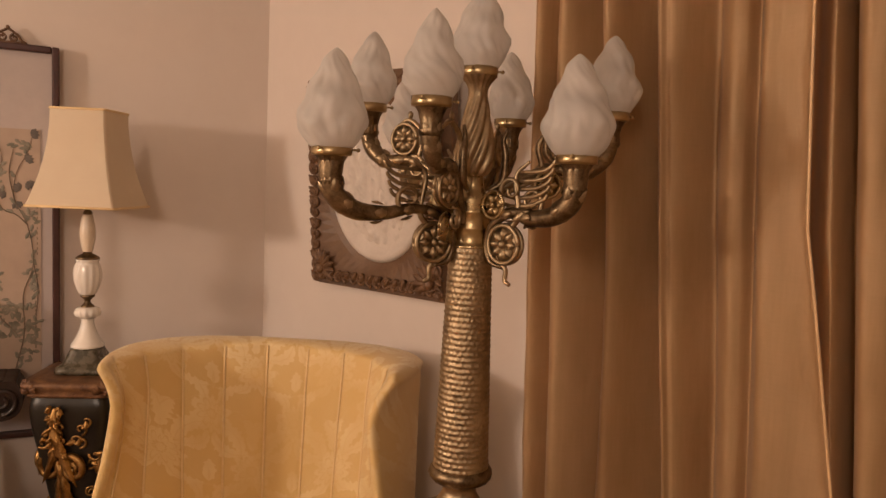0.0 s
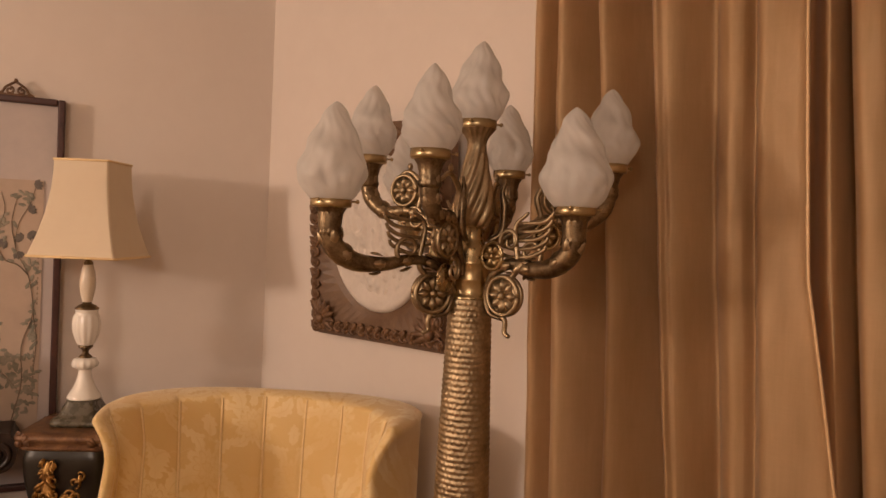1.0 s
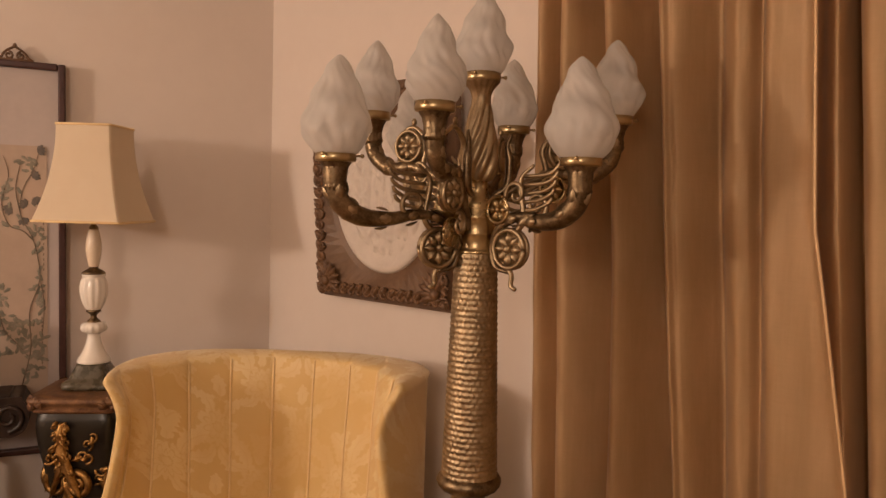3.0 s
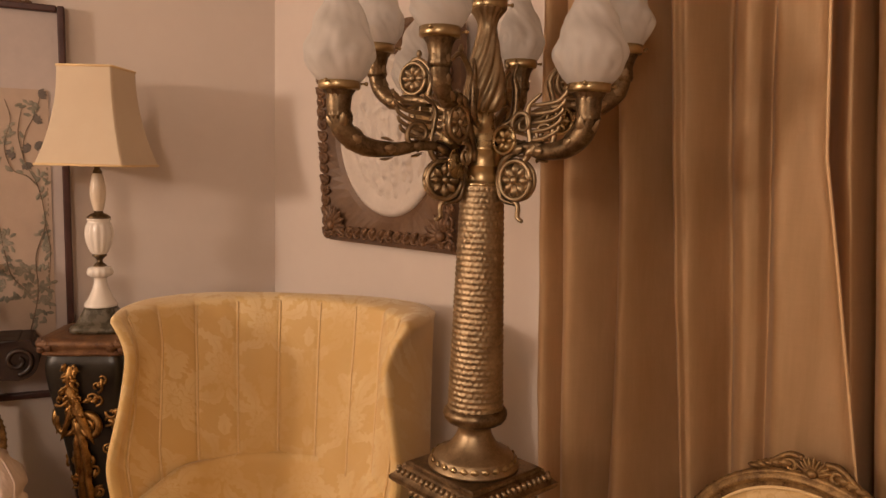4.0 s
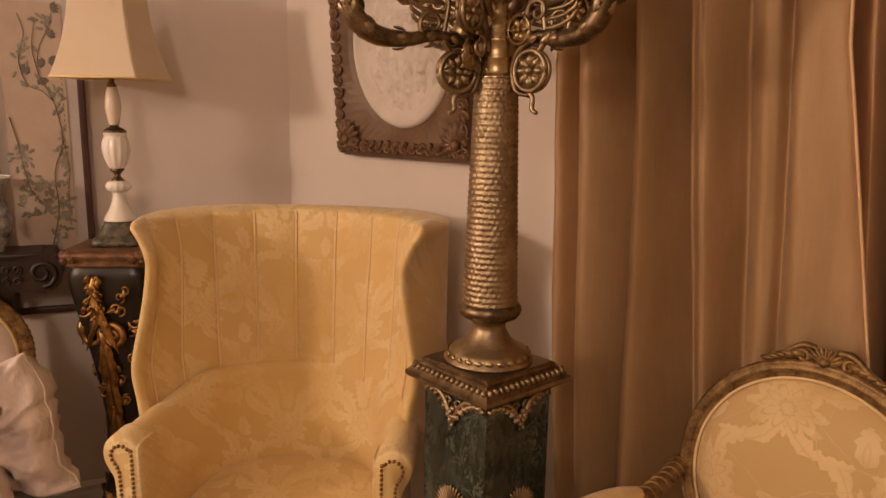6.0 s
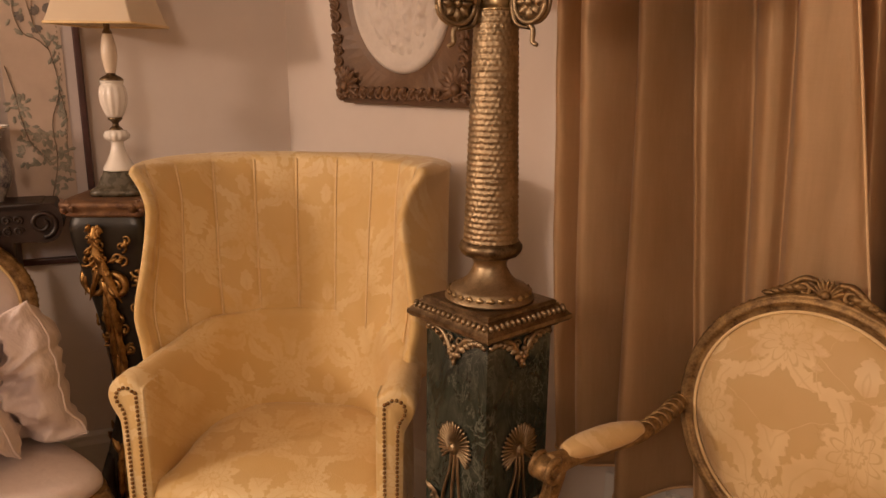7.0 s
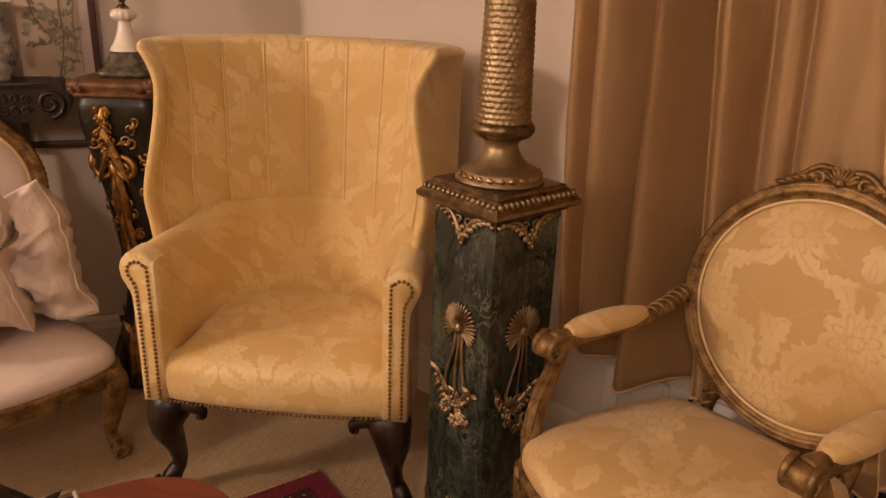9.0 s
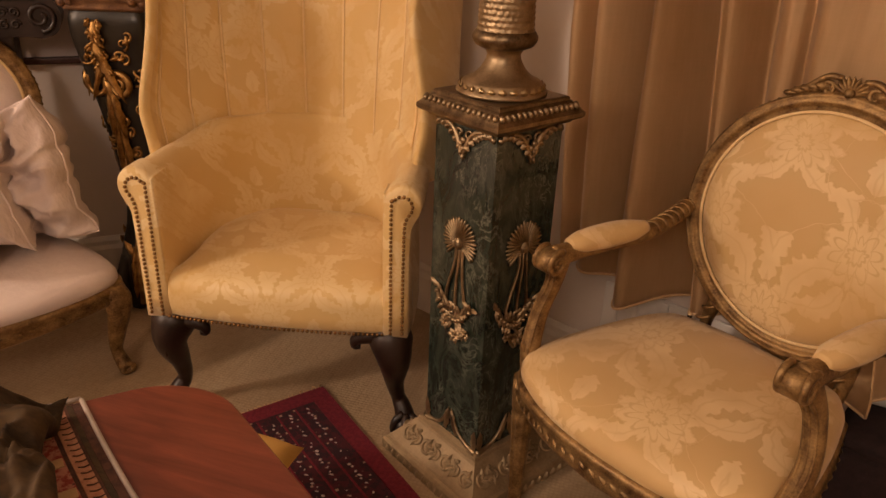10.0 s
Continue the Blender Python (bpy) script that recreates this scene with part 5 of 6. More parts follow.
    for k in range(9):
        a = radians(20 + 17.5 * k)
        leaf(bm, (0, 0, -0.004), (0.036 * math.cos(a), -0.006, 0.004 + 0.030 * math.sin(a)), 0.0065, mm, 1.0, 5)
    for sx in (-1, 1):
        spiral(bm, (sx * 0.042, -0.002, 0.004), 0.014, 0.004, 90 - sx * 90, 90 - sx * 90 + sx * 420, [0.005, 0.004], mm, 18, 6)
        for k in range(5):
            x = sx * (0.052 + 0.014 * k)
            z = -rz + rz * math.sqrt(max(0, 1 - (x / rx) ** 2))
            leaf(bm, (x - sx * 0.012, 0, z + 0.012 - 0.001 * k), (x + sx * 0.016, -0.003, z + 0.012 - 0.002 * k), 0.012 - 0.0012 * k, mm, 0.9, 5)
        tube(bm, [mm @ Vector((sx * 0.02, -0.004, 0.026)), mm @ Vector((sx * 0.045, -0.004, 0.026)), mm @ Vector((sx * 0.075, -0.004, 0.004)), mm @ Vector((sx * 0.10, 0, -0.016))], [0.006, 0.007, 0.006, 0.004], 14, 6)
    blob(bm, (0, -0.008, 0.002), (0.011, 0.010, 0.010), mm)
    part("crest", bm, wood, fr, "carved shell and leaf crest")
    for sx in (-1, 1):
        bm = bmesh.new()
        a = lean @ Vector((sx * rx * 0.56, 0.0, -rz * 0.80))
        tube(bm, [a, a.lerp(Vector((oval_x * 0.5 + sx * 0.150, 0.40, seat_z - 0.03)), 0.5) + Vector((sx * 0.006, 0, 0)), (oval_x * 0.5 + sx * 0.150, 0.385, seat_z - 0.04)], [0.018, 0.014, 0.020], 12, 8)
        for k in range(4):
            q = a.lerp(Vector((sx * 0.150, 0.385, seat_z - 0.03)), 0.15 + 0.22 * k)
            tube(bm, [q + Vector((-0.016, -0.012, -0.006)), q + Vector((0, -0.020, 0)), q + Vector((0.016, -0.012, 0.008))], [0.004], 6, 5)
        part("back_post", bm, wood, ob)
    if arms:
        for sx in (-1, 1):
            bm = bmesh.new()  # upright
            tube(bm, [(sx * 0.262, -0.015, seat_z - 0.05), (sx * 0.283, -0.012, seat_z + 0.03), (sx * 0.288, 0.012, seat_z + 0.11), (sx * 0.272, 0.026, seat_z + 0.185), (sx * 0.252, 0.012, seat_z + 0.245), (sx * 0.248, -0.012, seat_z + 0.258)], [0.026, 0.022, 0.018, 0.018, 0.021, 0.018], 30, 10)
            up = part("arm_support", bm, wood, ob, "curved gilt arm support")
            bm = bmesh.new()
            for g in (-0.010, 0.0, 0.010):
                tube(bm, [(sx * 0.283 + g, -0.034 + abs(g) * 0.3, seat_z + 0.03), (sx * 0.288 + g, -0.006 + abs(g) * 0.3, seat_z + 0.11), (sx * 0.272 + g, 0.009 + abs(g) * 0.3, seat_z + 0.185), (sx * 0.254 + g, -0.010, seat_z + 0.235)], [0.004, 0.003, 0.003, 0.004], 16, 5)
            part("reeding", bm, wood, up)
            bm = bmesh.new()  # arm
            line = [(0.250, -0.012, 0.258), (0.240, 0.045, 0.262), (0.218, 0.12, 0.270), (0.195, 0.19, 0.278), (0.200, 0.29, 0.284), (0.222, 0.390, 0.286)]
            if sx > 0:
                line = [(0.250, -0.012, 0.258), (0.262, 0.045, 0.262), (0.278, 0.12, 0.270), (0.288, 0.19, 0.278), (0.298, 0.29, 0.284), (0.306, 0.390, 0.286)]
            line = [(sx * x, y, seat_z + z) for x, y, z in line]
            tube(bm, line, [0.024, 0.020, 0.019, 0.018, 0.017, 0.020], 30, 10)
            rest = part("arm_rail", bm, wood, ob, "gilt arm ending in a carved volute")
            bm = bmesh.new()
            vm = Matrix.Translation((sx * 0.250, -0.018, seat_z + 0.252)) @ pose(0, 0, 0, 0, 0, 0)
            for side in (-1, 1):
                spiral(bm, (0, side * 0.020, 0), 0.026, 0.004, 60, 60 + 620, [0.007, 0.004], vm @ pose(0, 0, 0, 0, 0, 90), 36, 7)
            mm2 = vm @ pose(0, 0, 0, 0, 90, 0)
            bmesh.ops.create_cone(bm, cap_ends=True, segments=24, radius1=0.025, radius2=0.025, depth=0.040, matrix=vm @ pose(0, 0, 0, 0, 90, 0))
            part("volute", bm, wood, rest)
            bm = bmesh.new()
            track = spline(line, 60)
            for k in range(7):
                p = Vector(track[39 + 3 * k])
                tube(bm, [p + Vector((-0.019, -0.004, 0.0)), p + Vector((-0.010, 0.0, 0.015)), p + Vector((0.010, 0.006, 0.015)), p + Vector((0.019, 0.008, 0.0))], [0.004], 8, 5)
            split("ribbon_carving", bm, wood, rest)
            bm = bmesh.new()  # pad
            pts = [p + np.array((0, 0, 0.016)) for p in track[8:37]]
            rad = [0.016, 0.026, 0.029, 0.030, 0.029, 0.026, 0.016]
            tube(bm, pts, rad, len(pts), 14, True, 0.8)
            part("arm_pad", bm, fabric, ob, "small padded arm rest")
    return ob


french_chair(Matrix.Translation((0.275, 2.226, 0)) @ pose(0, 0, 0, 0, 0, -33.5), "oval-backed giltwood armchair upholstered in pale gold damask", M_CREAM_DAMASK, M_GILTWOOD, 0.425, True, 0.742, (0.266, 0.268), False, 0.042, "French chairs")
white_chair = french_chair(Matrix.Translation((-1.418, 2.252, 0)) @ pose(0, 0, 0, 0, 0, 56.6) @ Matrix.Diagonal((1.35, 1, 1, 1)), "low giltwood chair in white satin heaped with white cushions", M_WHITE_CLOTH, M_GILTWOOD, 0.302, False, 0.735, (0.262, 0.27), True, 0.0, "French chairs")

def crumple(seed, w):
    """Bends a cushion and its seam alike: sagging corners and a wandering edge."""
    def bend(u, v, p):
        q = Vector((u * 1.15 + seed, v * 1.15 - seed, 0.3))
        d = Vector((noise.noise(q), noise.noise(q + Vector((9, 2, 4))), noise.noise(q + Vector((3, 8, 1))))) * 0.060 * w / 0.4
        q2 = Vector((u * 2.7 + seed, v * 2.7, 5.0))
        d += Vector((noise.noise(q2), noise.noise(q2 + Vector((4, 4, 4))), noise.noise(q2 + Vector((7, 1, 2))))) * 0.008 * w / 0.4
        q3 = Vector((u * 1.9 + 0.8 * v + seed, v * 1.5 - 0.5 * u, 2.0))
        q4 = Vector((u * 3.9 - 1.7 * v, v * 3.3 + seed, 6.0))
        d.z += (0.035 - 0.13 * abs(noise.noise(q3)) - 0.07 * abs(noise.noise(q4))) * w / 0.4 * (1 - 0.6 * max(abs(u), abs(v)) ** 5)
        d.x += 0.02 * abs(noise.noise(q3 + Vector((5, 5, 5)))) * w / 0.4
        k = 1 + 0.07 * u * u * v * v
        return Vector((p.x * k, p.y * k, p.z)) + d
    return bend


for i, (place, right, back, w, label) in enumerate([
        ((-1.590, 2.435, 0.550), (0.97, 0.22, 0.0), 0.22, 0.375, "crumpled white satin cushion leaning on the chair back"),
        ((-1.585, 2.31, 0.575), (0.93, 0.36, -0.10), 0.34, 0.40, "white satin cushion with a piped edge propped in front"),
        ((-1.550, 2.555, 0.535), (0.95, 0.30, -0.12), 0.15, 0.36, "plump white satin cushion tucked behind the others")]):
    ax = Vector(right).normalized()
    az = (ax.cross(Vector((0, 0, 1))).normalized() + Vector((0, 0, back))).normalized()
    az = (az - ax * az.dot(ax)).normalized()
    cm = Matrix((ax, az.cross(ax), az)).transposed().to_4x4()
    cm = cm @ pose(0, 0, 0, 0, 0, (14, -10, 24)[i])
    cm.translation = place
    pillow = thing("cushion", cm, label, "cushion", "white cushions")
    bend = crumple(3.7 + 5.3 * i, w)
    bm = bmesh.new()
    cushion(bm, w, w, 0.25, 72, None, 1.0, i * 7.0, 0.050, bend)
    part("cover", bm, M_CUSHION, pillow)
    bm = bmesh.new()
    edge = []
    for t in np.linspace(0, 4, 97):
        k, f = int(t) % 4, 2 * (t - int(t)) - 1
        u, v = ((f, -1), (1, f), (-f, 1), (-1, -f))[k]
        edge.append(bend(u, v, Vector((u * w / 2 * (1 - 0.10 * (1 - v * v)), v * w / 2 * (1 - 0.10 * (1 - u * u)), 0))))
    tube(bm, edge, [0.0032], 97, 6, True)
    part("piping", bm, M_WHITE_CLOTH, pillow)


# ---- carved stand and table lamp ----
STAND = Matrix.Translation((-1.375, 2.935, 0)) @ pose(0, 0, 0, 0, 0, 20)
stand = thing("lamp_stand", STAND, "black lacquered pedestal stand with gilded scroll mounts", "stand")


def rounded_square(h, n=32, p=0.28):
    out = []
    for k in range(n):
        a = 2 * math.pi * k / n
        c, s = math.cos(a), math.sin(a)
        out.append((h * math.copysign(abs(c) ** p, c), h * math.copysign(abs(s) ** p, s)))
    return out


bm = bmesh.new()
lv = spline([(0.075, 0.0), (0.085, 0.03), (0.082, 0.08), (0.088, 0.14), (0.080, 0.22), (0.056, 0.32), (0.050, 0.42), (0.056, 0.52), (0.072, 0.66), (0.095, 0.80), (0.112, 0.90), (0.116, 0.96), (0.106, 0.995)], 40)
vs = sheet(bm, [[Vector((x, y, z)) for x, y in rounded_square(h)] for h, z in lv], True)
bm.faces.new(vs[0][::-1])
part("body", bm, M_BLACKWOOD, stand, "swelling black body")
bm = bmesh.new()
vs = sheet(bm, [[Vector((x, y, z)) for x, y in rounded_square(h, 40, 0.2)] for h, z in ((0.10, 0.985), (0.118, 0.992), (0.122, 1.0), (0.116, 1.008), (0.130, 1.018), (0.132, 1.030), (0.126, 1.037), (0.10, 1.040))], True)
bm.faces.new(vs[-1])
part("top", bm, M_STANDTOP, stand, "moulded top with worn gilding")
random.seed(21)
for k in range(4):
    m = pose(0, 0, 0, 0, 0, 90 * k - 14)
    bm = bmesh.new()  # corner mount: a knopped term over a C-scroll, long leaves running down the edge
    r = 1.06

    def edge(z):
        return float(np.interp(z, lv[:, 1], lv[:, 0])) * r

    tube(bm, [m @ Vector((0.004 * math.sin(40 * z), -edge(z) - 0.004, z)) for z in (0.965, 0.935, 0.905, 0.875, 0.845, 0.815)], [0.007, 0.016, 0.011, 0.019, 0.012, 0.016], 24, 10)
    for j in range(34):
        z, side = 0.972 - 0.005 * j, random.choice((-1, 1))
        x, a = side * random.uniform(0.0, 0.020), random.uniform(-2.4, -0.4)
        leaf(bm, (x, -edge(z) - 0.010, z), (x + side * random.uniform(0.006, 0.022), -edge(z) - random.uniform(0.004, 0.018), z + 0.020 * math.sin(a)), random.uniform(0.004, 0.008), m, 1.2, 5)
    for j in range(7):
        z, side = 0.955 - 0.022 * j, (-1) ** j
        spiral(bm, (side * 0.018, -edge(z) - 0.006, z), 0.012, 0.003, 90, 90 + side * 420, [0.0045, 0.003], m, 16, 6)
    for j in range(6):
        for sx in (-1, 1):
            leaf(bm, (sx * 0.006, -edge(0.86) - 0.008, 0.865 - 0.008 * j), (sx * (0.020 + 0.007 * j), -edge(0.80) - 0.002, 0.815 - 0.018 * j), 0.009, m, 1.0)
    for sx in (-1, 1):
        spiral(bm, (sx * 0.034, -edge(0.775) - 0.001, 0.775), 0.040, 0.010, 130 if sx > 0 else 50, 130 - 520 if sx > 0 else 50 + 520, [0.012, 0.006], m, 34, 8)
        spiral(bm, (sx * 0.020, -edge(0.66) - 0.002, 0.665), 0.024, 0.006, 90, 90 + sx * 430, [0.008, 0.005], m, 24, 7)
        for z0, z1, wd in ((0.76, 0.60, 0.016), (0.66, 0.47, 0.014), (0.54, 0.36, 0.012), (0.24, 0.10, 0.016), (0.18, 0.05, 0.014)):
            leaf(bm, (sx * 0.004, -edge(z0) - 0.004, z0), (sx * 0.020, -edge(z1) - 0.006, z1), wd, m, 0.9, 8)
        leaf(bm, (sx * 0.01, -edge(0.22), 0.20), (sx * 0.045, -edge(0.24), 0.255), 0.014, m, 0.9)
    tube(bm, [m @ Vector((0, -edge(z), z)) for z in np.linspace(0.80, 0.03, 18)], [0.014, 0.012, 0.009, 0.007, 0.010, 0.013], 18, 7, True)
    part("corner_mount", bm, M_GILT, stand, "gilded scroll mount")
    m = pose(0, 0, 0, 0, 0, 90 * k + 2)
    bm = bmesh.new()  # face mounts
    for j in range(26):
        x = random.uniform(-0.08, 0.08)
        z = random.uniform(0.40, 0.96)
        h = float(np.interp(z, lv[:, 1], lv[:, 0])) * 1.0
        if abs(x) < h * 0.75:
            spiral(bm, (x, -h - 0.003, z), 0.018, 0.005, random.uniform(0, 360), random.uniform(500, 700), [0.0045, 0.003], m, 16, 5)
            leaf(bm, (x, -h - 0.002, z), (x + random.uniform(-0.03, 0.03), -h - 0.006, z + random.uniform(-0.03, 0.03)), 0.008, m, 0.8, 4)
    for j in range(6):
        z = 0.10 + 0.07 * j
        h = float(np.interp(z, lv[:, 1], lv[:, 0]))
        leaf(bm, (0, -h, z), (0.012 * (-1) ** j, -h - 0.004, z + 0.05), 0.010, m, 0.8, 4)
    split("face_mount", bm, M_GILT, stand)
    bm = bmesh.new()  # carved corner of the top
    mm = pose(0, 0, 0, 0, 0, 90 * k + 45)
    for j in range(7):
        a = radians(-70 + 23 * j)
        leaf(bm, (0.02 * math.sin(a), -0.150, 1.008), (0.045 * math.sin(a), -0.160 + 0.01 * abs(math.sin(a)), 1.015 + 0.030 * math.cos(a)), 0.012, mm, 0.9, 4)
    blob(bm, (0, -0.160, 1.012), (0.016, 0.014, 0.014), mm)
    part("corner_carving", bm, M_STANDTOP, stand)
    bm = bmesh.new()
    leafz = pose(0, 0, 0, 0, 0, 90 * k + 45)
    tube(bm, [leafz @ Vector(p) for p in ((0, -0.09, 0.20), (0, -0.115, 0.12), (0, -0.11, 0.05), (0, -0.135, 0.016))], [0.020, 0.024, 0.018, 0.016], 16, 8)
    part("foot", bm, M_BLACKWOOD, stand)

tl = thing("table_lamp", Matrix.Translation((-1.375, 2.958, 1.041)), "white glass table lamp with a pagoda-shaped cream shade", "lamp")
bm = bmesh.new()
vs = sheet(bm, [[Vector((x, y, z)) for x, y in rounded_square(h, 32, 0.35)] for h, z in ((0.074, 0.0), (0.078, 0.006), (0.074, 0.018), (0.060, 0.026), (0.056, 0.034), (0.048, 0.052), (0.042, 0.064), (0.040, 0.072))], True)
bm.faces.new(vs[0][::-1])
bm.faces.new(vs[-1])
part("base", bm, M_STONE, tl, "dark mottled stone stepped base", True, pose(0, 0, 0, 0, 0, 20))
bm = bmesh.new()
lathe(bm, [tuple(p) for p in spline([(0.047, 0.072), (0.046, 0.080), (0.034, 0.100), (0.022, 0.130), (0.018, 0.155), (0.024, 0.165)], 24)], 36)
part("stem_foot", bm, M_MILKGLASS, tl, "white glass flared foot")
bm = bmesh.new()
lathe(bm, [(0.022, 0.160), (0.034, 0.168), (0.036, 0.178), (0.032, 0.190), (0.020, 0.194)], 48, (0, 0, 0), lambda a, z, i: 1 + 0.07 * math.cos(12 * a) * (1 if i in (1, 2) else 0.2))
part("frilled_cup", bm, M_MILKGLASS, tl)
bm = bmesh.new()
lathe(bm, [tuple(p) for p in spline([(0.020, 0.192), (0.018, 0.198), (0.010, 0.206), (0.009, 0.214), (0.016, 0.222), (0.021, 0.226), (0.020, 0.232)], 22)], 28)
part("lower_collar", bm, M_BRASS_DARK, tl)
bm = bmesh.new()
lathe(bm, [tuple(p) for p in spline([(0.018, 0.230), (0.026, 0.240), (0.036, 0.268), (0.0395, 0.295), (0.036, 0.318), (0.031, 0.330), (0.034, 0.338), (0.030, 0.342)], 30)], 60, (0, 0, 0), lambda a, z, i: 1 + 0.035 * math.cos(12 * a) * (1 if 0.238 < z < 0.32 else 0))
part("vase", bm, M_MILKGLASS, tl, "fluted white glass vase section")
bm = bmesh.new()
lathe(bm, [(0.033, 0.340), (0.034, 0.344), (0.024, 0.352), (0.013, 0.357), (0.013, 0.362)], 28)
part("upper_collar", bm, M_BRASS_DARK, tl)
bm = bmesh.new()
lathe(bm, [tuple(p) for p in spline([(0.012, 0.360), (0.016, 0.372), (0.0225, 0.410), (0.021, 0.440), (0.016, 0.465), (0.013, 0.475)], 26)], 32)
part("stem", bm, M_ALABASTER, tl, "cream alabaster stem")
bm = bmesh.new()
lathe(bm, [(0.013, 0.474), (0.014, 0.480), (0.008, 0.488), (0.009, 0.500), (0.010, 0.53), (0.004, 0.54), (0.003, 0.78)], 20)
part("socket", bm, M_BRASS_DARK, tl)
SHADE = pose(0.006, 0.003, 0, 0, 0, 14.0)


def shade_ring(f, inset=0.0):
    k = 0.630 + 0.370 * (1 - f) ** 2.0
    a, b, c = 0.127 * k - inset, 0.127 * k - inset, 0.004
    z = 0.500 + 0.282 * f
    pts = [(-a + c, -b), (a - c, -b), (a, -b + c), (a, b - c), (a - c, b), (-a + c, b), (-a, b - c), (-a, -b + c)]
    return [SHADE @ Vector((x, y, z)) for x, y in pts]


bm = bmesh.new()
sheet(bm, [shade_ring(f) for f in np.linspace(0, 1, 16)] + [shade_ring(f, 0.0025) for f in np.linspace(1, 0, 16)], True)
shade = part("shade", bm, M_SHADE, tl, "cream parchment pagoda shade", False)
for f, r in ((0.0, 0.0042), (1.0, 0.0038)):
    bm = bmesh.new()
    q = shade_ring(f)
    tube(bm, [p for a, b in zip(q, q[1:] + q[:1]) for p in (a, a.lerp(b, 0.5))] + [q[0]], [r], 17, 6, True)
    part("trim_braid", bm, M_PIPING, shade, "tan braid edging")


# ---- framed scroll painting ----
PAINT = Matrix.Translation(Vector((-1.545, 3.036, 0)) - LW * 0.1375) @ pose(0, 0, 0, 0, 0, A_LEFT)
painting = thing("scroll_painting", PAINT, "tall dark-framed brush painting of branches and foliage on silk", "painting")
PW, PB, PT = 0.275, 0.795, 2.02
bm = bmesh.new()
block(bm, (0, 0.006, (PB + PT) / 2), (PW - 0.02, 0.010, PT - PB - 0.02), None, 0)
part("mount", bm, M_MAT, painting, "pale silk mount", False)
bm = bmesh.new()
block(bm, (0, 0.0, (0.98 + 1.765) / 2), (0.170, 0.004, 0.785), None, 0)
silk = part("silk_panel", bm, M_SILK, painting, "aged tan silk", False)
for c, s in (((-PW / 2 + 0.010, 0, (PB + PT) / 2), (0.021, 0.034, PT - PB)), ((PW / 2 - 0.010, 0, (PB + PT) / 2), (0.021, 0.034, PT - PB)),
             ((0, 0, PT - 0.010), (PW - 0.042, 0.034, 0.021)), ((0, 0, PB + 0.010), (PW - 0.042, 0.034, 0.021))):
    bm = bmesh.new()
    block(bm, c, s, None, 0.005, 3)
    part("frame_bar", bm, M_PICFRAME, painting, "dark polished frame bar", False)
bm = bmesh.new()
for sx in (-1, 1):
    spiral(bm, (sx * 0.016, 0, PT + 0.016), 0.012, 0.004, 90, 90 + sx * 420, [0.0035], None, 18, 6)
    tube(bm, [(sx * 0.05, 0, PT + 0.003), (sx * 0.036, 0, PT + 0.010), (sx * 0.026, 0, PT + 0.026), (0, 0, PT + 0.044)], [0.004], 12, 6)
block(bm, (0, 0, PT + 0.003), (0.10, 0.014, 0.007), None, 0.002)
blob(bm, (0, 0, PT + 0.046), (0.006, 0.006, 0.008))
part("crest", bm, M_FRAME, painting, "small pierced wooden crest")
random.seed(5)
bm = bmesh.new()  # branches
Y = -0.003
stems = [[(0.02, Y, 1.04), (0.06, Y, 1.16), (0.055, Y, 1.28), (0.10, Y, 1.38), (0.075, Y, 1.50), (0.02, Y, 1.58), (0.03, Y, 1.66), (0.075, Y, 1.72), (0.10, Y, 1.78)],
         [(0.075, Y, 1.50), (0.03, Y, 1.53), (-0.03, Y, 1.55), (-0.06, Y, 1.62), (-0.03, Y, 1.70), (-0.05, Y, 1.76)],
         [(0.02, Y, 1.58), (0.0, Y, 1.66), (0.02, Y, 1.74)], [(-0.08, Y, 1.30), (-0.05, Y, 1.22), (0.0, Y, 1.18), (0.045, Y, 1.14)],
         [(0.10, Y, 1.38), (0.118, Y, 1.30), (0.11, Y, 1.2)], [(-0.12, Y, 1.45), (-0.09, Y, 1.36), (-0.08, Y, 1.30)]]
for s in stems:
    tube(bm, [(0.64 * x, y, z - 0.03) for x, y, z in s], [0.0036, 0.0026, 0.0012], 30, 5, False, 0.5)
split("ink_branch", bm, M_INK, silk)
bm = bmesh.new()
for cx, cz, rx, rz, n in ((0.06, 1.16, 0.06, 0.10, 60), (-0.04, 1.20, 0.07, 0.07, 46), (0.10, 1.34, 0.025, 0.07, 24), (-0.08, 1.32, 0.04, 0.05, 22), (0.09, 1.50, 0.03, 0.05, 12), (0.05, 1.74, 0.06, 0.04, 10), (-0.03, 1.62, 0.05, 0.10, 18)):
    for k in range(n):
        a, r = random.uniform(0, 6.28), math.sqrt(random.random())
        x, z, d = cx + rx * r * math.cos(a), cz + rz * r * math.sin(a), random.uniform(0, 6.28)
        x, z = 0.64 * x, z - 0.03
        if abs(x) < 0.076:
            leaf(bm, (x, Y, z), (x + 0.022 * math.cos(d), Y - 0.0004, z + 0.024 * math.sin(d)), 0.0055, None, 0.15, 3)
part("ink_leaves", bm, M_INKLEAF, silk, "grey green brushed leaves")
bm = bmesh.new()
for x, z, d in ((0.075, 1.70, 0.5), (0.05, 1.61, 2.6), (0.078, 1.63, -0.6), (-0.02, 1.60, 3.6), (0.10, 1.78, 0.2), (0.03, 1.57, -1.2)):
    for k in range(4):
        a = d + 0.5 * (k - 1.5)
        xx, zz = 0.6 * x, z - 0.03
        leaf(bm, (xx, Y, zz), (xx + 0.024 * math.cos(a), Y - 0.0008, zz + 0.024 * math.sin(a)), 0.007, None, 0.1, 4)
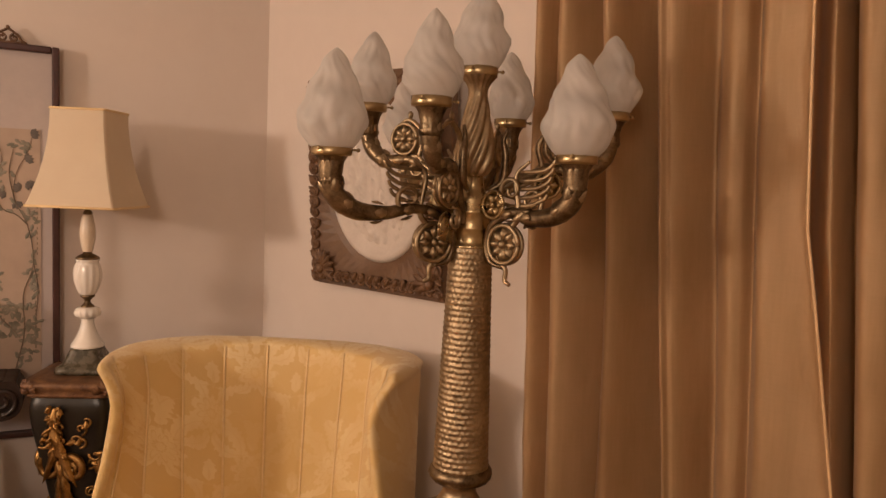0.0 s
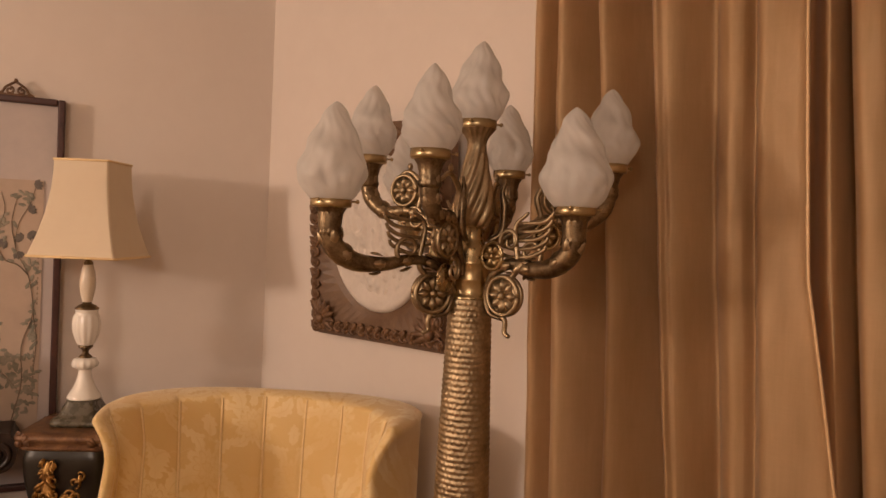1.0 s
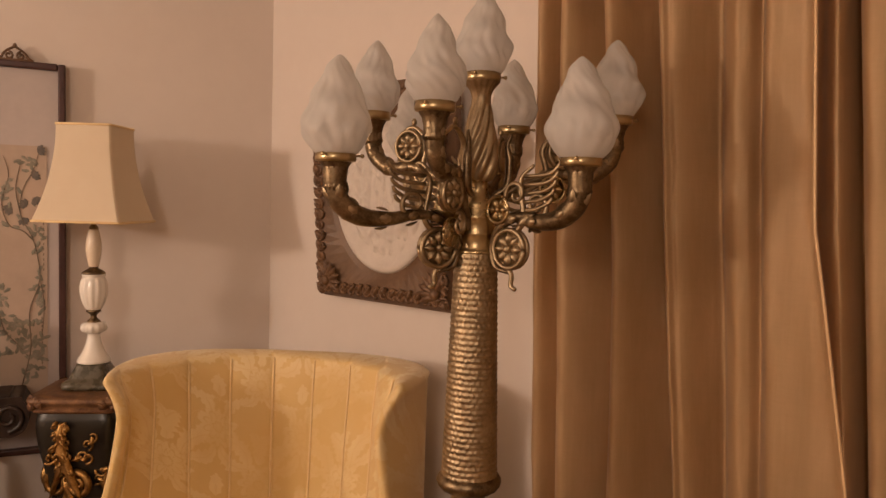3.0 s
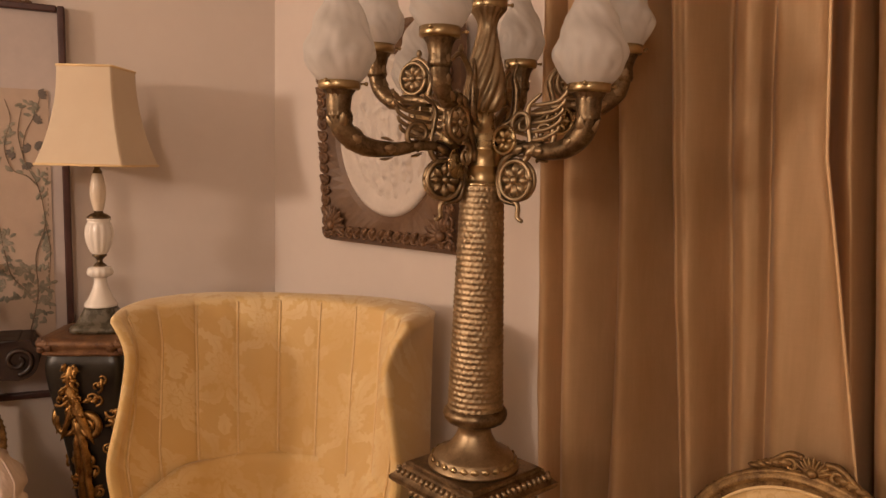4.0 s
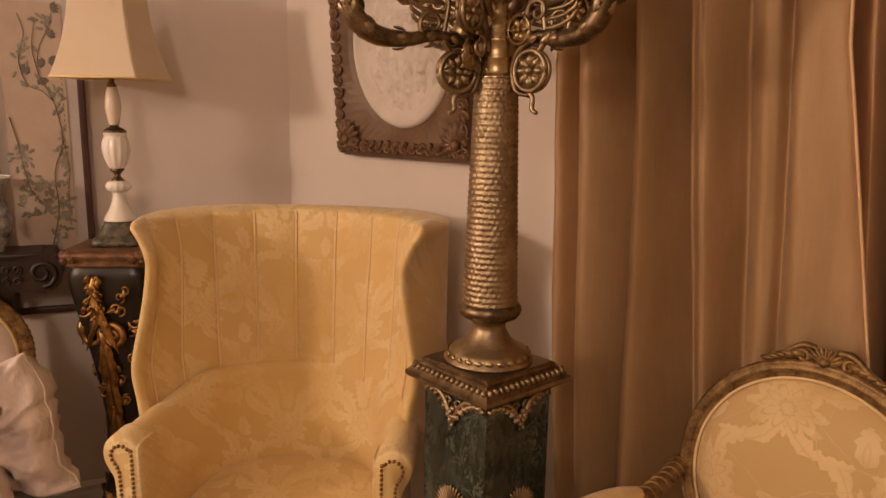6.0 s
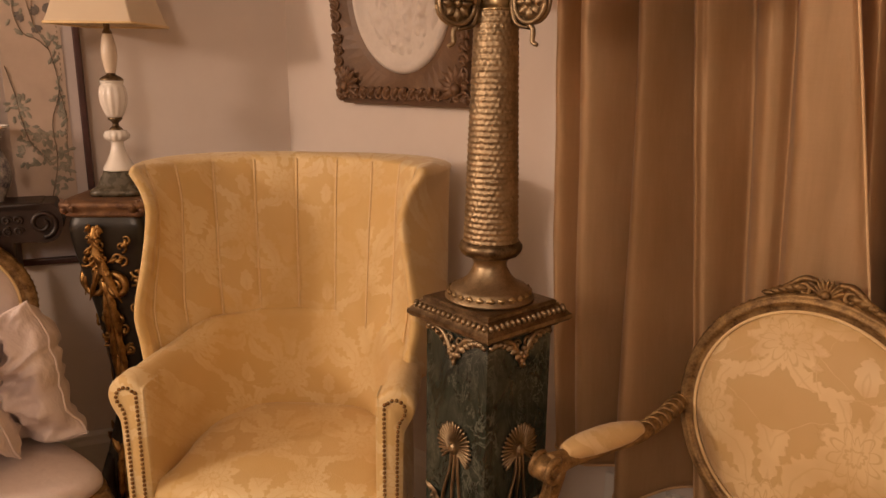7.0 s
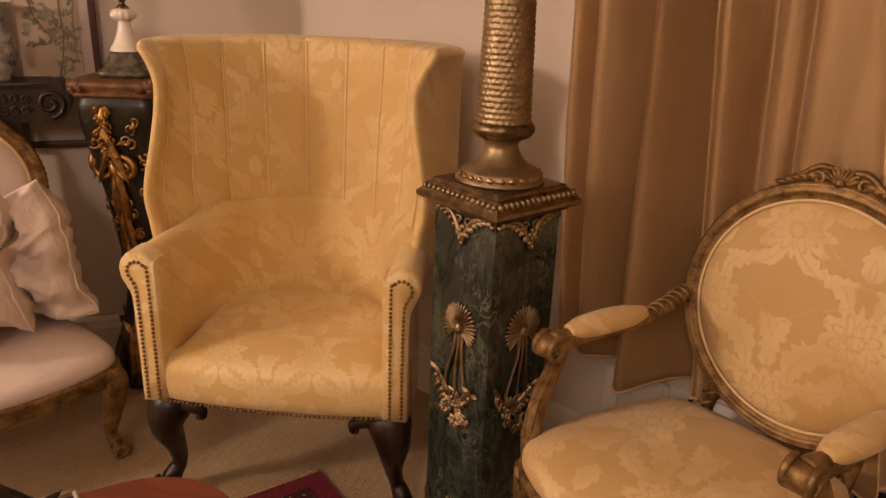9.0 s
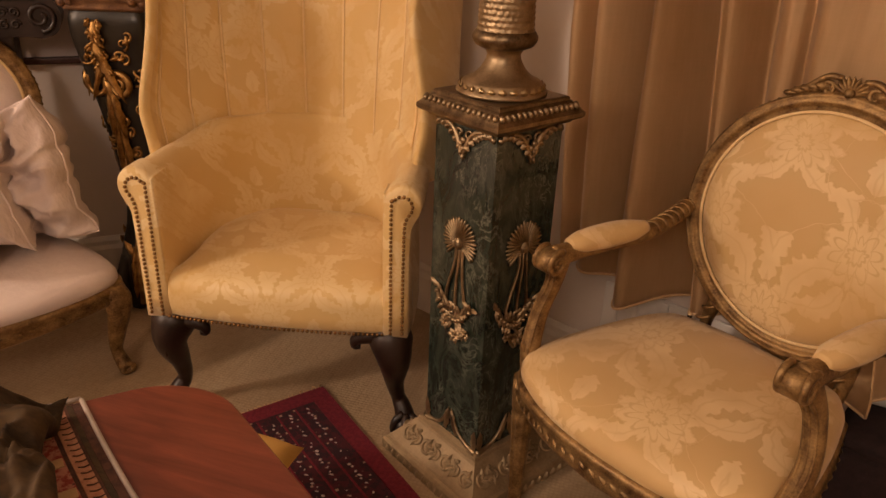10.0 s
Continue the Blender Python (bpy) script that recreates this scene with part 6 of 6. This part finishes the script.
part("ink_blossoms", bm, M_INKDARK, silk, "dark ink blossoms")
bm = bmesh.new()
for k in range(13):
    block(bm, (0.070, Y + 0.0012, 1.07 + 0.013 * k), (0.004, 0.0012, 0.008), None, 0)
for k in range(14):
    block(bm, (0.075, Y + 0.0012, 1.38 + 0.016 * k), (0.003, 0.0012, 0.008), None, 0)
split("writing_bar", bm, M_INK, silk, "", False)

# ---- carved altar table with a vase ----
ALT = Matrix.Translation(Vector((-1.555, 2.905, 0))) @ pose(0, 0, 0, 0, 0, A_LEFT)
altar = thing("altar_table", ALT, "dark carved hardwood side table with scrolled ends", "table")
bm = bmesh.new()
block(bm, (-0.45, 0, 1.010), (0.80, 0.15, 0.026), None, 0.006, 3)
part("top", bm, M_DARKWOOD, altar, "dark polished top", False)
bm = bmesh.new()
out = [(-0.30, 0.998), (-0.05, 1.020), (-0.015, 1.005), (0.0, 0.965), (-0.012, 0.920), (-0.05, 0.900), (-0.11, 0.905), (-0.30, 0.905)]
o2 = spline(out, 40)
vs = sheet(bm, [[Vector((x, y, z)) for x, z in o2] for y in (-0.075, 0.075)], True)
bm.faces.new(vs[0])
bm.faces.new(vs[-1][::-1])
part("end_scroll", bm, M_DARKWOOD, altar, "rounded scroll end", False)
bm = bmesh.new()
spiral(bm, (-0.055, -0.078, 0.960), 0.042, 0.010, -90, 420, [0.008, 0.006], None, 40, 7)
for k in range(9):
    spiral(bm, (-0.12 - 0.028 * (k % 5), -0.077, 0.940 + 0.035 * (k // 5)), 0.014, 0.004, 60 * k, 60 * k + 420, [0.004], None, 16, 5)
split("fret_scroll", bm, M_DARKWOOD, altar)
for x in (-0.16, -0.78):
    bm = bmesh.new()
    block(bm, (x, 0, 0.495), (0.05, 0.13, 0.985), None, 0.006)
    part("leg", bm, M_DARKWOOD, altar, smooth=False)

vase = thing("vase", ALT @ pose(-0.185, -0.005, 1.0235), "blue and white porcelain vase with a flared rim", "vase")
bm = bmesh.new()
lathe(bm, [tuple(p) for p in spline([(0.030, 0.0), (0.032, 0.010), (0.050, 0.045), (0.058, 0.085), (0.050, 0.125), (0.036, 0.155), (0.036, 0.175), (0.050, 0.205), (0.064, 0.222)], 40)], 40)
part("body", bm, M_CHINA, vase, "patterned porcelain body")
bm = bmesh.new()
tube(bm, [(0.064 * math.cos(a), 0.064 * math.sin(a), 0.223) for a in np.linspace(0, 2 * math.pi, 33)], [0.003], 33, 6, True)
part("rim", bm, M_MILKGLASS, vase, "white glazed rim")


# ---- low table in front, its runner and things round it ----
U1, U2 = Vector((-0.70, -0.714, 0)), Vector((0.83, -0.555, 0)).normalized()
TC = Vector((-0.509, 2.013, 0.5))
low_table = thing("coffee_table", Matrix.Translation((TC.x, TC.y, 0)), "low red mahogany table with rounded corners", "table")


def tp(a, b, z):
    return U1 * a + U2 * b + Vector((0, 0, z))


def corner_outline(L, Wd, r, n=10):
    pts = []
    for (ca, cb, a0) in ((r, r, 180), (L - r, r, 270), (L - r, Wd - r, 0), (r, Wd - r, 90)):
        for k in range(n + 1):
            a = radians(a0 + 90 * k / n)
            pts.append((ca + r * math.cos(a), cb + r * math.sin(a)))
    return pts


bm = bmesh.new()
o = corner_outline(0.85, 0.72, 0.13)


def shrink(k):
    return [(0.425 + (a - 0.425) * k, 0.36 + (b - 0.36) * k) for a, b in o]


vs = sheet(bm, [[tp(a, b, z) for a, b in shrink(k)] for k, z in ((0.97, 0.474), (0.99, 0.476), (1.0, 0.484), (1.0, 0.492), (0.992, 0.499), (0.985, 0.500))], True)
bm.faces.new(vs[0])
bm.faces.new(vs[-1])
part("tabletop", bm, M_MAHOGANY, low_table, "red mahogany top", False)
bm = bmesh.new()
sheet(bm, [[tp(a, b, z) for a, b in shrink(k)] for k, z in ((0.86, 0.473), (0.86, 0.40), (0.82, 0.40), (0.82, 0.473))], True)
part("apron", bm, M_MAHOGANY, low_table, smooth=False)
for a, b in ((0.14, 0.14), (0.71, 0.14), (0.71, 0.58), (0.14, 0.58)):
    bm = bmesh.new()
    q = tp(a, b, 0)
    lathe(bm, [(0.014, 0.012), (0.018, 0.04), (0.020, 0.3), (0.026, 0.42), (0.026, 0.473)], 16, tuple(q))
    part("leg", bm, M_MAHOGANY, low_table)

runner = thing("table_runner", Matrix.Translation((TC.x, TC.y, 0.5005)) @ pose(U2.x * 0.012, U2.y * 0.012, 0), "woven red patterned runner with a white edging on the table", "runner")


def strip(name, a0, a1, b0, b1, z, mat, label=""):
    bm = bmesh.new()
    n = 14
    rows = []
    for i in range(n + 1):
        b = b0 + (b1 - b0) * i / n
        w = 0.003 * math.sin(9 * b)
        rows.append([tp(a0 + w, b, z * 0.2), tp(a0 + w, b, z), tp(a1 + w, b, z), tp(a1 + w, b, z * 0.2)])
    vs = sheet(bm, rows, True)
    bm.faces.new(vs[0])
    bm.faces.new(vs[-1][::-1])
    part(name, bm, mat, runner, label, False)


RA = 0.213   # the runner's long edge
strip("field", RA + 0.060, 0.64, 0.0, 0.70, 0.0035, M_RUNNER, "red patterned weave")
strip("dark_band", RA + 0.005, RA + 0.017, 0.0, 0.70, 0.0032, M_RUNDARK, "dark brown woven band")
strip("olive_band", RA + 0.0175, RA + 0.026, 0.0, 0.70, 0.0030, M_VELVET)
strip("dark_line", RA + 0.0265, RA + 0.031, 0.0, 0.70, 0.0034, M_RUNDARK)
strip("tan_braid", RA + 0.0315, RA + 0.053, 0.016, 0.70, 0.0042, M_RUNTAN, "tan braided band")
strip("dark_line", RA + 0.0535, RA + 0.0595, 0.0, 0.70, 0.0034, M_RUNDARK)
bm = bmesh.new()
for k in range(7):
    b = 0.075 + 0.078 * k
    block(bm, (0, 0, 0), (0.036, 0.022, 0.003), Matrix.Translation(tp(RA + 0.083, b, 0.0036)) @ pose(0, 0, 0, 0, 0, math.degrees(math.atan2(U1.y, U1.x)) + 6), 0.001)
split("cream_block", bm, M_RUNCREAM, runner, "", False)
bm = bmesh.new()
for k in range(44):
    b = 0.022 + 0.0155 * k
    c = tp(RA + 0.042, b, 0.0044)
    tube(bm, [c - U1 * 0.008 - U2 * 0.003, c, c + U1 * 0.008 - U2 * 0.003], [0.0016], 5, 4)
split("braid_stitch", bm, M_RUNDARK, runner)
bm = bmesh.new()
tube(bm, [tp(RA + 0.003 * math.sin(9 * b), b, 0.005) for b in np.linspace(-0.006, 0.70, 30)], [0.0042], 30, 7, True)
tube(bm, [tp(a, -0.008 + 0.002 * math.sin(22 * a), 0.005) for a in np.linspace(RA, 0.64, 22)], [0.004], 22, 7, True)
part("edging", bm, M_FRINGE, runner, "white cord edging")

throw = thing("velvet_cushion", Matrix.Translation((-0.690, 1.578, 0.545)) @ pose(0, 0, 0, 2, -2, 40), "rumpled dark brown velvet cushion lying on the table", "cushion")
bm = bmesh.new()
cushion(bm, 0.38, 0.31, 0.10, 72, None, 0.7, 3.3, 0.022, crumple(2.2, 0.32))
part("cover", bm, M_VELVET, throw)

stool = thing("footstool", Matrix.Translation((-0.560, 1.958, 0)), "square footstool with a yellow cotton top under the table", "stool")
bm = bmesh.new()
cushion(bm, 0.352, 0.352, 0.09, 20, Matrix.Translation((0, 0, 0.258)), 0.25, 1.0, 0.004)
part("seat", bm, M_YELLOW, stool, "yellow cotton top")
for sx in (-1, 1):
    for sy in (-1, 1):
        bm = bmesh.new()
        lathe(bm, [(0.016, 0.012), (0.020, 0.06), (0.017, 0.16), (0.022, 0.24)], 14, (sx * 0.13, sy * 0.13, 0))
        part("leg", bm, M_DARKWOOD, stool)

# ---- rug ----
E1, E2 = Vector((0.784, -0.620, 0)), Vector((-0.620, -0.784, 0))
rug = thing("persian_rug", Matrix.Translation((-0.602, 2.653, 0.0)), "dark red Persian rug with cream flecks over the carpet", "rug")


def rug_piece(name, a0, a1, b0, b1, z, mat, label=""):
    bm = bmesh.new()
    n = 24
    rows = []
    for i in range(n + 1):
        a = a0 + (a1 - a0) * i / n
        w = 0.004 * math.sin(7 * a + 1)
        rows.append([E1 * a + E2 * (b + w * (1 if b > 0.01 else 0.4)) + Vector((0, 0, zz)) for b, zz in ((b0, 0.001), (b0, z), (b1, z), (b1, 0.001))])
    vs = sheet(bm, rows, True)
    bm.faces.new(vs[0])
    bm.faces.new(vs[-1][::-1])
    part(name, bm, mat, rug, label, False)


rug_piece("border", 0.0, 0.052, 0.0, 2.2, 0.009, M_RUGBORDER, "crimson border")
rug_piece("border", 0.053, 1.5, 0.0, 0.05, 0.009, M_RUGBORDER, "crimson border")
rug_piece("field", 0.053, 1.5, 0.0515, 2.2, 0.0085, M_RUGFIELD, "dark field")
for k in range(5):
    rug_piece("stripe", 0.06, 1.45, 0.108 + 0.055 * k, 0.114 + 0.055 * k, 0.0092, M_RUGBORDER, "thin crimson line")
bm = bmesh.new()
random.seed(9)
for r in range(5):
    for k in range(100):
        a, b = 0.075 + 0.017 * k + random.uniform(-0.004, 0.004), 0.085 + 0.055 * r + random.uniform(-0.004, 0.004)
        if a < 1.45 and random.random() < 0.75:
            q = E1 * a + E2 * b
            blob(bm, (q.x, q.y, 0.0085), (random.uniform(0.002, 0.007), random.uniform(0.002, 0.005), 0.0018), None, 6, 4)
tagged(part("cream_flecks", bm, M_FRINGE, rug), "rows of cream woven flecks", "", "", "stuff")
bm = bmesh.new()
for k in range(46):
    b = 0.01 + 0.012 * k
    p = E2 * b + E1 * random.uniform(-0.004, 0.004)
    tube(bm, [p + Vector((0, 0, 0.006)), p - E1 * 0.006 + Vector((0, 0, 0.006)), p - E1 * random.uniform(0.008, 0.022) + E2 * random.uniform(-0.008, 0.008) + Vector((0, 0, 0.003))], [0.0022], 6, 4)
part("fringe", bm, M_RUNCREAM, rug, "short tan worn fringe")

# ---- dark box seat under the curtain ----
box_at = Matrix.Translation((0.724, 2.610, 0)) @ pose(0, 0, 0, 0, 0, A_RIGHT)
ottoman = thing("ottoman", box_at @ pose(0.30, -0.085, 0), "low dark plum upholstered box seat under the curtain", "ottoman")
bm = bmesh.new()
block(bm, (0, 0, 0.170), (0.60, 0.165, 0.30), None, 0.012, 3)
part("body", bm, M_OTTOMAN, ottoman)
bm = bmesh.new()
cushion(bm, 0.61, 0.172, 0.075, 20, Matrix.Translation((0, 0, 0.333)), 0.1, 2.0, 0.004)
part("lid", bm, M_OTTOMAN, ottoman, "padded dark lid")
for x in (-0.27, 0.27):
    bm = bmesh.new()
    lathe(bm, [(0.018, 0.0), (0.024, 0.010), (0.020, 0.024)], 12, (x, 0, 0))
    part("foot", bm, M_BLACKWOOD, ottoman)

# ---- cable by the window ----
bm = bmesh.new()
pts = [on_right(1.47, 0.10, 0.004), on_right(1.50, 0.12, 0.10), on_right(1.53, 0.13, 0.19), on_right(1.60, 0.11, 0.235), on_right(1.68, 0.08, 0.27), on_right(1.72, 0.075, 0.28)]
tube(bm, pts, [0.003], 30, 6)
tagged(part("cable", bm, M_CABLE), "thin black electric cable below the curtain", "cable")
